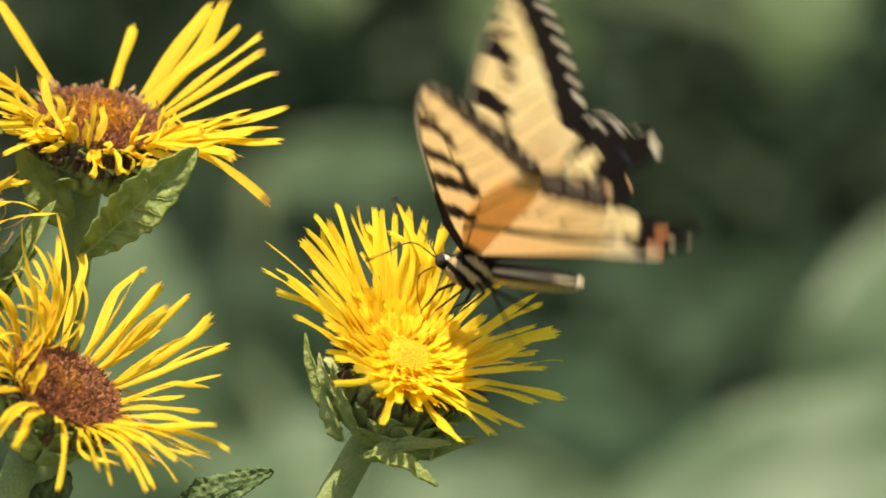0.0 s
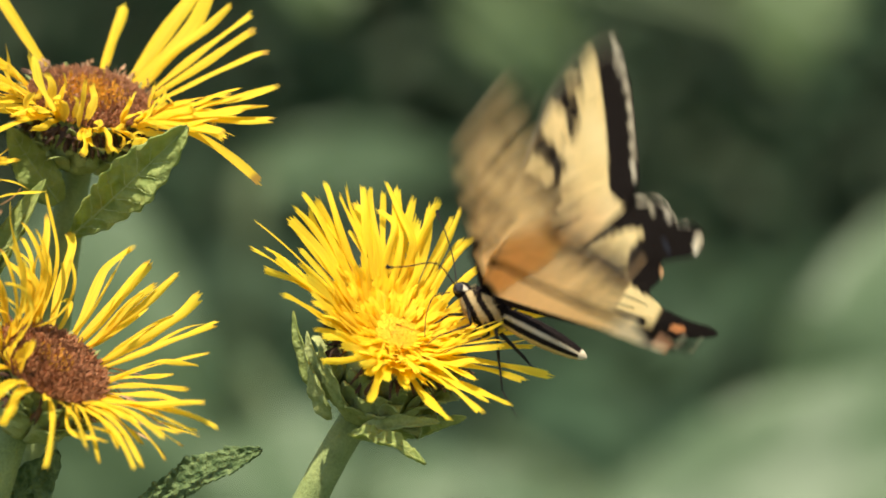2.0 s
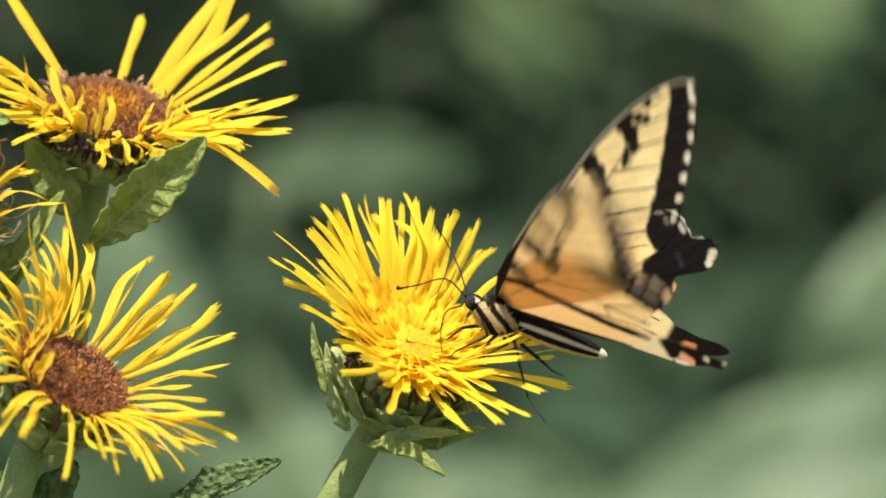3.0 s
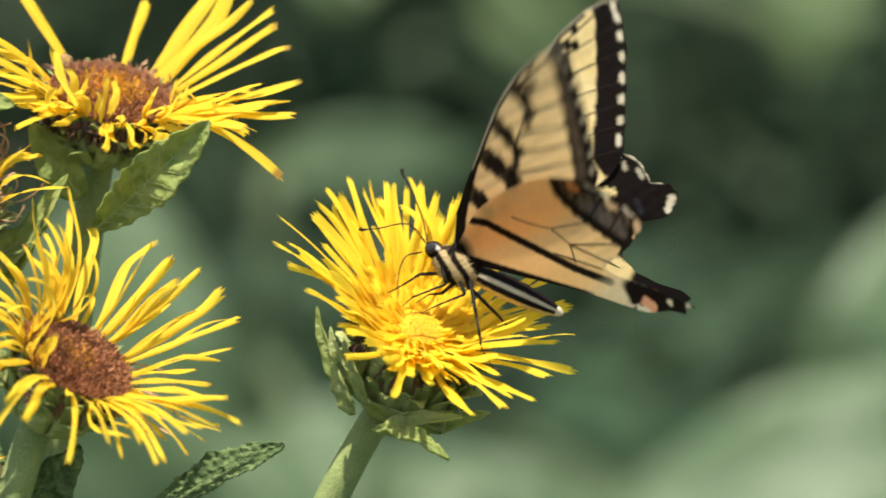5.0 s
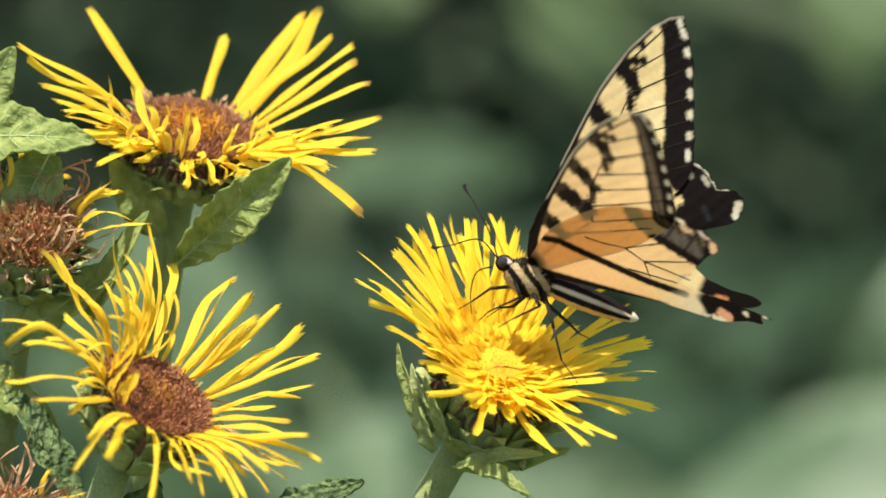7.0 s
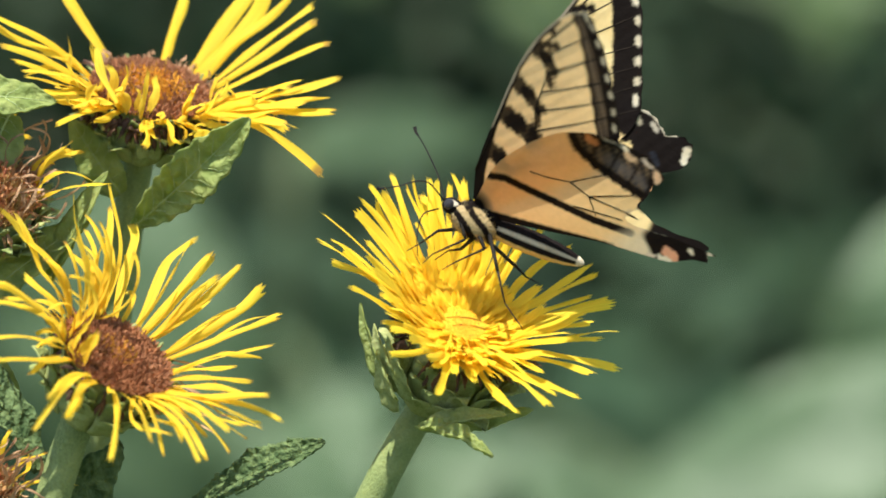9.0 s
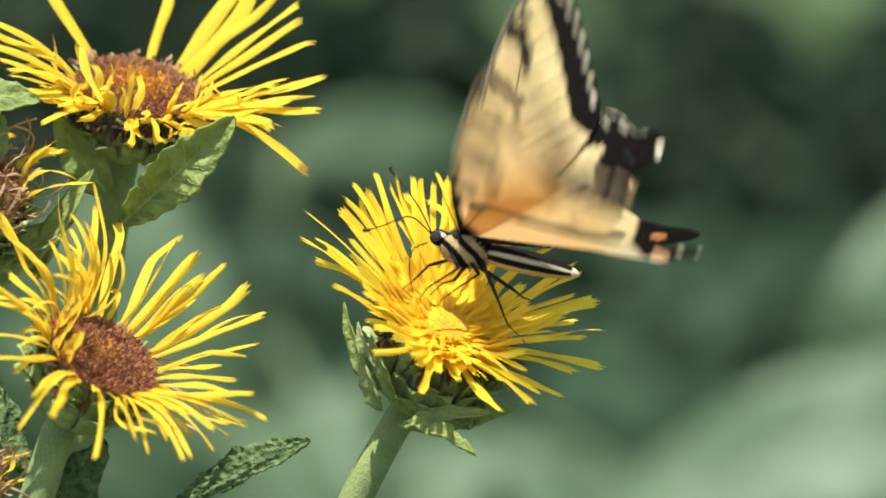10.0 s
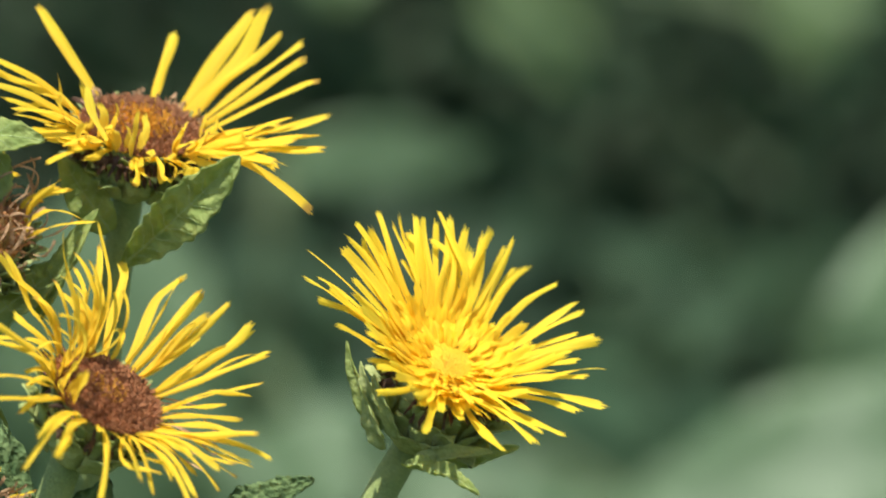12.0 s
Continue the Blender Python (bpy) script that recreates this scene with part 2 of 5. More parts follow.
def ray_mesh(rng, radius, azimuth, elevation, length, curl=10.0, side=0.0, width=2.3, twist=0.0, rows=12, foot=0.0, crimp=1.0, material=None, channel=0.3):
    """One ray: a narrow grooved strap from the disc's rim, with a blunt toothed tip; millimetres and degrees. crimp: how far it is bent and crumpled."""
    a = radians(azimuth)
    r = Vector((math.cos(a), math.sin(a), 0))
    across = Vector((-math.sin(a), math.cos(a), 0))
    n = Vector((0, 0, 1))
    p = r * radius + n * foot
    e, s = radians(elevation + curl / 2), radians(-side / 2)
    grid, along = [], []
    wob, kink = rng.uniform(0, 6.28), rng.uniform(0.0, 0.7) * crimp / rows
    bend_at, bend = rng.uniform(0.35, 0.95), radians(rng.gauss(0, 14)) * crimp * (rng.random() < 0.5)
    roll, tip_wide = channel * rng.uniform(-0.6, 1.7), rng.uniform(0.5, 0.9) if crimp > 1.85 else rng.uniform(0.65, 1.0)
    teeth = [rng.uniform(-0.3, 0.6), rng.uniform(-1.2, -0.2), rng.uniform(0.0, 0.9), -0.9 * rng.random(), rng.uniform(0.0, 1.1), rng.uniform(-1.2, -0.1), rng.uniform(-0.6, 0.7)]
    for i in range(rows + 1):
        t = i / rows
        d = (r * math.cos(e) + n * math.sin(e))
        d = (d * math.cos(s) + across * math.sin(s)).normalized()
        tw = radians(twist) * (0.35 + 0.65 * t) + 0.12 * crimp * math.sin(8 * t + wob * 3)
        w_dir = (across - d * across.dot(d)).normalized()
        n_dir = d.cross(w_dir) * -1
        w_dir, n_dir = w_dir * math.cos(tw) + n_dir * math.sin(tw), n_dir * math.cos(tw) - w_dir * math.sin(tw)
        half = width / 2.3 * (0.55 + 0.45 * min(1.0, t * 2.6) ** 0.8) * (1.0 if t < 0.7 else 1 - (1 - tip_wide) * ((t - 0.7) / 0.3) ** 1.4)
        half *= 1 + 0.09 * math.sin(9 * t + wob) * min(2.0, crimp)
        row = []
        for j in range(7):
            u = j / 3 - 1
            q = p + w_dir * (u * half) + n_dir * (half * roll * (u * u - 0.25 * math.cos(u * 9.42)) + 0.06 * min(2.5, crimp) * math.sin(11 * t + wob + 2 * u))
            if i == rows:
                q = q + d * teeth[j] * min(1.2, width / 1.6)
            row.append(q * MM)
            along.append((t, 0.5 + u / 2, 0))
        grid.append(row)
        last = p
        p = p + d * (length / rows)
        turn = max(0.0, 1 - abs(t - bend_at) * rows / 2) / 2
        e -= radians(curl) / rows + kink * math.sin(wob + 6.5 * t) + bend * turn
        s += radians(side) / rows + kink * math.cos(wob * 2 + 5.0 * t) + bend * turn * math.sin(wob * 5)
    if abs(curl) < 130:
        # keep the tip where the ray is meant to end
        aim = (r * math.cos(radians(elevation)) + n * math.sin(radians(elevation))) * length
        chord = last - (r * radius + n * foot)
        turn, grow, root = chord.rotation_difference(aim).to_matrix(), min(1.25, aim.length / chord.length), (r * radius + n * foot) * MM
        grid = [[root + turn @ (q - root) * grow for q in row] for row in grid]
    verts = [q for row in grid for q in row]
    faces = [(7 * i + j, 7 * i + j + 1, 7 * i + j + 8, 7 * i + j + 7) for i in range(rows) for j in range(6)]
    return mesh("ray", verts, faces, material, True, along, "along")


def bract_mesh(length, width, root, rise, flare, azimuth, lean):
    """One pointed scale of the cup under a head. root: (radius, height); rise: its slope at the foot; flare: outward bend."""
    a = radians(azimuth)
    r, across = Vector((math.cos(a), math.sin(a), 0)), Vector((-math.sin(a), math.cos(a), 0))
    n = Vector((0, 0, 1))
    p = r * root[0] + n * root[1]
    e = radians(rise)
    grid = []
    rows = 9
    for i in range(rows + 1):
        t = i / rows
        d = (r * math.cos(e) + n * math.sin(e) + across * lean * t * 0.5).normalized()
        out = r * math.sin(e) - n * math.cos(e)
        half = width / 2 * (0.75 + 0.5 * t) * (1 - max(0.0, (t - 0.45) / 0.55) ** 1.7 * 0.98)
        grid.append([(p + across * (u * half) - out * (0.25 * half * u * u) + out * 0.2 * math.sin(5 * t + u * 2 + azimuth)) * MM for u in (-1, -0.5, 0, 0.5, 1)])
        p = p + d * (length / rows)
        e -= radians(flare) * t * 2 / rows
    verts, faces = shell(grid, 0.35 * MM)
    return mesh("bract", verts, faces, BRACT)


def shade(rng, colour, spread):
    """The colour, lighter or darker by chance."""
    k = 1 + spread * (rng.random() - 0.5)
    return tuple(c * k for c in colour)


def floret_cloud(rng, radius, dome, count, tall, thick, colour_of, bed=0.45):
    """The disc's florets, set in a spiral: small five-sided flared tubes of one mesh. bed: how much colour the floor
    keeps, the shade between florets being painted in.
    """
    verts, faces, cols = [], [], []
    for i in range(count):
        f = math.sqrt((i + 0.5) / count)
        a = i * 2.39996
        x, y = radius * f * math.cos(a) + rng.gauss(0, 0.10), radius * f * math.sin(a) + rng.gauss(0, 0.10)
        z = dome * (1 - f * f)
        out = Vector((x, y, 0)) * (0.05 * f) + Vector((rng.gauss(0, 0.34), rng.gauss(0, 0.34), 1))
        out.normalize()
        h = tall * rng.uniform(0.4, 1.5)
        s = out.orthogonal().normalized()
        o = out.cross(s)
        b = len(verts)
        col = colour_of(f, rng)
        for lev, (dz, g) in enumerate(((-0.4, 0.7), (h * 0.7, 0.85), (h, 1.25))):
            for k in range(5):
                an = 6.2832 * k / 5
                j = 1.0 if lev < 2 else rng.uniform(0.5, 1.3)
                verts.append((Vector((x, y, z)) + out * (dz * (1 if lev < 2 else rng.uniform(0.85, 1.2))) + (s * math.cos(an) + o * math.sin(an)) * thick * g * j) * MM)
                # feet dimmed: shade between the florets, painted in
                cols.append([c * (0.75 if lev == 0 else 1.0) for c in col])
        for lev in range(2):
            for k in range(5):
                j = (k + 1) % 5
                faces.append((b + lev * 5 + k, b + lev * 5 + j, b + lev * 5 + 5 + j, b + lev * 5 + 5 + k))
        verts.append((Vector((x, y, z)) + out * h * 0.75) * MM)
        # each throat is dimmed too, as a shaded hollow
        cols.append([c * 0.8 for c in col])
        for k in range(5):
            faces.append((b + 10 + k, b + 10 + (k + 1) % 5, b + 15))
    # the floor below, its colour lowered by bed as if shaded
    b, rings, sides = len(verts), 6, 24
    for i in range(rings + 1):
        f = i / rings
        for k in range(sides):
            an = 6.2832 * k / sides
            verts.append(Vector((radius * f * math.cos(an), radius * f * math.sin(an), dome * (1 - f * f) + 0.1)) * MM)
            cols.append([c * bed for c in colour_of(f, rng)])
    for i in range(rings):
        for k in range(sides):
            j = (k + 1) % sides
            faces.append((b + i * sides + k, b + (i + 1) * sides + k, b + (i + 1) * sides + j, b + i * sides + j))
    return mesh("florets", verts, faces, PAINTED_DISC, False, cols)


def cup_mesh(radius, deep, foot):
    """The green body of the cup, turned about the axis, with the disc's floor on top."""
    prof = [(0.0, 0.6), (radius * 0.7, 0.4), (radius, -0.6), (radius * 1.0, -deep * 0.3), (radius * 0.9, -deep * 0.6), (radius * 0.6, -deep * 0.88), (foot, -deep)]
    verts, faces = [], []
    for r, z in prof:
        for k in range(28):
            a = 6.2832 * k / 28
            verts.append(Vector((r * math.cos(a), r * math.sin(a), z)) * MM)
    for i in range(len(prof) - 1):
        for k in range(28):
            j = (k + 1) % 28
            faces.append((i * 28 + j, i * 28 + k, (i + 1) * 28 + k, (i + 1) * 28 + j))
    faces.append(tuple(range((len(prof) - 1) * 28, len(prof) * 28)))
    return mesh("cup", verts, faces, BRACT)


def leaf_mesh(base, tip, width, normal, sag=0.0, fold=0.25, teeth=0.0, waves=0.06, rows=26, cols=9, thick=0.3, material=None, seed=0, roundness=0.8, pucker=0.0):
    """A leaf from base to tip (metres) with its upper face along normal; width in mm; sag bends it away from its normal."""
    rng = random.Random(seed)
    base, tip = Vector(base), Vector(tip)
    d = tip - base
    length = d.length
    d.normalize()
    n = (Vector(normal) - d * Vector(normal).dot(d)).normalized()
    w = d.cross(n)
    grid, ph = [], rng.uniform(0, 6)
    for i in range(rows + 1):
        t = i / rows
        half = width * MM / 2 * (math.sin(math.pi * min(1.0, t * 0.93 + 0.05) ** roundness) ** 0.85 + 0.03) * (1 if t < 0.999 else 0.15)
        mid = base + d * (length * t) + n * (sag * length * 4 * t * (1 - t))
        row = []
        for j in range(cols):
            u = 2 * j / (cols - 1) - 1
            h = half * (1 + (teeth * (1 if i % 2 else -1) if abs(u) > 0.99 else 0))
            lift = fold * abs(u) * half + waves * half * (math.sin(t * 17 + u * 2.5 + ph) * abs(u) + 0.6 * math.cos((t * 9 - abs(u) * 1.1) * 6.28) * abs(u) * (1 - abs(u)) * 2)
            if pucker:
                # blisters between the fine veins, and a scalloped rim
                q, v = t * length / MM / 1.25 + abs(u) * 1.6, u * width / 2.1
                lift += pucker * MM * (abs(math.sin(q * 1.9 + ph) * math.sin(v * 1.9 + 0.8 * math.sin(q))) + 0.5 * abs(math.sin(q * 3.1 + v * 2.3))) * (0.4 + 0.6 * abs(u))
                h *= 1 + 0.07 * abs(u) ** 6 * math.sin(q * 1.9 + ph)
            row.append(mid + w * (u * h) + n * lift)
        grid.append(row)
    verts, faces = shell(grid, thick * MM)
    me = mesh("leaf", verts, faces, material or LEAF)
    mid = [r[cols // 2] + n * 0.1 * MM for r in grid]
    c = cols // 2
    sides = []
    for i in range(2, rows - c, max(3, rows // 9)):
        for s in (1, -1):
            sides.append([grid[min(rows, i + int(k * 0.8))][c + s * k] + n * 0.05 * MM for k in range(c)])
    return me, mid, sides


def add_leaf(plant, base, tip, width, normal, name="leaf", label="", ribbed=True, rib=None, **kw):
    """A leaf with its midrib and side ribs as a part of the plant; base and tip in the world."""
    inv = plant.matrix_basis.inverted()
    me, mid, sides = leaf_mesh(inv @ Vector(base), inv @ Vector(tip), width, normal, **kw)
    ob = piece(name, me, plant, None, label)
    if ribbed:
        v, f = tube(mid, [width * MM * 0.022 * (1.15 - i / len(mid)) for i in range(len(mid))], 6)
        for line in sides:
            sv, sf = tube(line, [width * MM * 0.010 * (1.2 - k / len(line)) for k in range(len(line))], 4)
            f = f + [tuple(q + len(v) for q in face) for face in sf]
            v = v + sv
        piece("ribs", mesh("ribs", v, f, rib or RIB), ob)
    return ob


def stem_mesh(plant, points, r0, r1, rng=None):
    """A curved stem from the ground to a head, with fine hairs standing off it."""
    inv = plant.matrix_basis.inverted()
    p0, p1, p2, p3 = [inv @ Vector(p) for p in points]
    path = []
    for i in range(41):
        t = 1 - (1 - i / 40) ** 1.6
        path.append(p0 * (1 - t) ** 3 + p1 * (3 * t * (1 - t) ** 2) + p2 * (3 * t * t * (1 - t)) + p3 * t ** 3)
    k = len(path)
    v, f = tube(path, [(r0 + (r1 - r0) * i / (k - 1)) * MM for i in range(k)], 12)
    ob = piece("stem", mesh("stem", v, f, STEM), plant)
    if rng:
        hv, hf = [], []
        top = path[k * 2 // 3:]
        for i in range(520):
            q = rng.uniform(0, len(top) - 1.001)
            a, b = top[int(q)], top[int(q) + 1]
            p = a.lerp(b, q % 1)
            ax = (b - a).normalized()
            s = Vector((rng.gauss(0, 1), rng.gauss(0, 1), rng.gauss(0, 1)))
            s = (s - ax * s.dot(ax)).normalized()
            o = ax.cross(s)
            root, end = p + s * r1 * MM * 0.95, p + s * (r1 + rng.uniform(0.5, 1.1)) * MM + ax * 0.3 * MM
            c = len(hv)
            hv += [root + o * 0.03 * MM, root - o * 0.03 * MM, root + ax * 0.05 * MM, end]
            hf += [(c, c + 1, c + 3), (c + 1, c + 2, c + 3), (c + 2, c, c + 3)]
        piece("stem_hairs", mesh("stem_hairs", hv, hf, RIB, False), ob)["kind"] = "stuff"
    return ob


def in_plant(plant, m):
    return plant.matrix_basis.inverted() @ m


def cup_of_bracts(plant, m, rng, radius, deep, scale=1.0, withered=50, dry=None):
    """Three rings of pointed scales round the cup."""
    for ring, (count, length, width, at, rise, flare) in enumerate((
            (24, 9.5, 3.5, (1.02, -0.50), 84, 45), (20, 10.5, 4.5, (0.99, -0.66), 78, 85), (15, 10.5, 5.8, (0.80, -0.84), 62, 75))):
        for i in range(count):
            az = 360 * (i + ring * 0.4) / count + rng.uniform(-6, 6)
            me = bract_mesh(length * scale * rng.uniform(0.85, 1.15), width * scale, (radius * at[0], deep * at[1]), rise + rng.uniform(-8, 8), flare * rng.uniform(0.5, 1.3), az, rng.uniform(-0.3, 0.3))
            piece("bract", me, plant, m)
    for i in range(withered):
        me = ray_mesh(rng, radius * rng.uniform(0.95, 1.06), rng.uniform(0, 360), rng.uniform(-75, 20), rng.uniform(3, 6), rng.uniform(-40, 60), rng.uniform(-40, 40), rng.uniform(0.7, 1.4), 40, 6, -1.2, 2.0, dry or DEAD)
        piece("withered_ray", me, plant, m)


# the fresh head on which the butterfly feeds; rays as azimuth, elevation, length
TALL_RAYS = [(168, 20, 26.9), (179, 20, 24.8), (177, 25, 20.0), (152, 23, 24.2), (156, 23, 22.7), (144, 25, 26.1),
    (141, 25, 23.8), (136, 28, 26.3), (135, 27, 24.6), (128, 29, 24.7), (122, 31, 24.1), (126, 27, 21.5),
    (120, 31, 23.7), (115, 34, 24.6), (111, 34, 23.6), (104, 34, 22.0), (100, 32, 18.3), (96, 35, 21.2),
    (93, 37, 22.8), (82, 36, 22.7)]
LOW_RAYS = [(76, 31, 18.3), (72, 32, 19.6), (58, 29, 20.8), (47, 27, 21.2), (41, 26, 21.3), (33, 25, 18.2),
    (29, 24, 21.1), (25, 24, 21.3), (17, 25, 16.5), (10, 23, 21.6), (5, 25, 18.2), (-8, 20, 23.4),
    (-19, 25, 20.3), (-35, 22, 22.6), (-47, 23, 22.2), (-42, 26, 21.1), (-60, 21, 22.9), (-92, 23, 23.1),
    (-116, 28, 20.6), (-157, 30, 18.4)]


def fresh_flower():
    rng = random.Random(5)
    m = head_pose(-7.0, -21.6, 0, 50, 20)
    plant = thing("elecampane_flower", Vector((-0.045, 1.03, 0.0)), "fresh yellow elecampane head with many narrow rays", "flower", "elecampane heads")
    base = m @ Vector((-0.0015, 0, -0.0215))
    stem_mesh(plant, [plant.location, Vector((-0.11, 1.02, 0.5)), base + towards((-0.076, -0.11, 0.0)), base], 5.0, 3.1, rng)
    mi = in_plant(plant, m)
    piece("cup", cup_mesh(10.5, 21.5, 4.2), plant, mi, "green cup under the head")
    cup_of_bracts(plant, mi, rng, 11.0, 21.5, 1.0, 60, SHRIVELLED_SHADED)
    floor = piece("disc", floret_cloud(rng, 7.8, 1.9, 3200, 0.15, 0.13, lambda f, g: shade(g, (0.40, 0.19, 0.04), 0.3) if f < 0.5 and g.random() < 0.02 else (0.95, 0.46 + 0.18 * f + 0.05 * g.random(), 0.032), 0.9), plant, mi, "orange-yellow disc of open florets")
    floor["kind"] = "stuff"
    for az, el, ln in TALL_RAYS + LOW_RAYS:
        me = ray_mesh(rng, 9.5, az + rng.uniform(-1, 1), el, ln, rng.uniform(-6, 26), rng.uniform(-16, 16), rng.uniform(1.5, 2.3), rng.uniform(-40, 40), 16, 0, 1.5, FRESH, 0.42)
        piece("ray", me, plant, mi)
    for az, el, ln in TALL_RAYS:
        me = ray_mesh(rng, 9.6, az + rng.uniform(2, 5), el - rng.uniform(2, 6), ln * rng.uniform(0.72, 0.98), rng.uniform(-10, 30), rng.uniform(-20, 20), rng.uniform(1.0, 1.6), rng.uniform(-60, 60), 16, 0, 1.8, FRESH, 0.45)
        piece("ray", me, plant, mi)
    for i in range(58):
        az = 360 * i / 58 + rng.uniform(-3, 3)
        near = max(0.0, -math.sin(radians(az + 10)))
        me = ray_mesh(rng, 9.2 - 1.5 * rng.random(), az, 44 - 16 * near + rng.uniform(-6, 10), (rng.uniform(15, 21) * (1 - 0.25 * near) if az < 20 or az > 175 else rng.uniform(5, 11)), rng.uniform(0, 16), rng.uniform(-14, 14), rng.uniform(1.3, 2.3), rng.uniform(-50, 50), 12, 0.3, 1.0, FRESH)
        piece("ray", me, plant, mi)
    for i in range(140):
        az = rng.uniform(0, 360)
        at = rng.uniform(4.9, 8.8)
        me = ray_mesh(rng, at, az, rng.uniform(14, 42), 3.4 + rng.uniform(0.3, 0.8) * (at - 3.2), rng.uniform(-20, 25), rng.uniform(-18, 18), rng.uniform(1.5, 2.4), 15, 7, 2.0 - 0.2 * at, 0.8, FRESH)
        piece("ray", me, plant, mi)
    for i in range(60):
        me = ray_mesh(rng, rng.uniform(3.6, 5.6), rng.uniform(0, 360), rng.uniform(20, 50), rng.uniform(2.2, 4.0), rng.uniform(-20, 20), rng.uniform(-20, 20), rng.uniform(0.9, 1.5), 15, 6, 1.3, 0.8, FRESH)
        piece("ray", me, plant, mi)
    for i in range(56):
        az = rng.uniform(-225, -50)
        me = ray_mesh(rng, rng.uniform(6.6, 9.6), az, rng.uniform(22, 48), rng.uniform(7, 13), rng.uniform(-10, 20), rng.uniform(-14, 14), rng.uniform(1.4, 2.2), rng.uniform(-30, 30), 10, 0.3, 0.9, FRESH)
        piece("ray", me, plant, mi)
    add_leaf(plant, spot(-16, -41, -6), spot(-1.2, -47.0, -14), 4.2, towards((0.1, 0.9, 0.6)), sag=0.10, fold=0.4, waves=0.3, seed=3, rows=50, cols=15, pucker=0.6, label="small crumpled leaf below the head")
    add_leaf(plant, spot(-15, -41, 2), spot(7, -37.5, 4), 4.5, towards((0.2, -0.2, 1)), sag=0.03, fold=0.2, teeth=0.06, waves=0.2, seed=4)
    add_leaf(plant, spot(-20, -36, -3), spot(-27.3, -16.5, -2), 3.6, towards((-0.8, 0.3, 0.5)), sag=0.06, fold=0.5, teeth=0.06, waves=0.15, seed=5)
    for x, z, ex, ez, w in ((-20, -34, -24.6, -20.5, 2.8), (-20, -38, -24, -27, 3.2), (-17, -36, -22, -23, 2.8), (-14, -40, 2, -38.5, 3.0)):
        add_leaf(plant, spot(x, z, -2), spot(ex, ez, -5), w, towards((-0.5, 0.4, 0.75)), sag=0.08, fold=0.5, teeth=0.08, waves=0.3, rows=14, cols=7, seed=int(w * 10 + x + 60), name="outer_bract", ribbed=False, material=BRACT)
    return plant


# azimuth, elevation, length, width, curl
UPPER_RAYS = [(142, 28, 24.4, 2.6, 4), (-111, 52, 25.6, 1.8, 0), (89, 19, 20.7, 2.2, -10), (60, 43, 26.4, 3.0, 0), (53, 48, 28.2, 2.8, 0), (44, 42, 25.9, 2.0, 6),
    (33, 42, 27.4, 2.2, 0), (27, 40, 26.1, 2.2, 8), (18, 33, 26.4, 2.2, 6), (1, 26, 27.2, 2.4, 0), (0, 31, 19.7, 1.4, 0), (-8, 24, 23.2, 1.8, 10),
    (-7, 23, 25.6, 1.0, 0), (-9, 18, 26.6, 2.4, 0), (-26, 19, 20.9, 2.0, 14), (-14, 25, 22.0, 2.2, 0), (-18, -7, 27.5, 1.8, 40)]
UPPER_SIDE_RAYS = [(-179, 23, 27.3, 2.2, 12), (-179, 20, 24.4, 2.0, 8), (-165, 19, 20.5, 1.8, 10), (-141, 23, 20.4, 1.8, 8), (-137, 4, 19.3, 2.0, 20), (-154, 21, 19.1, 1.6, 12),
    (-119, 6, 18.9, 1.6, 20)]


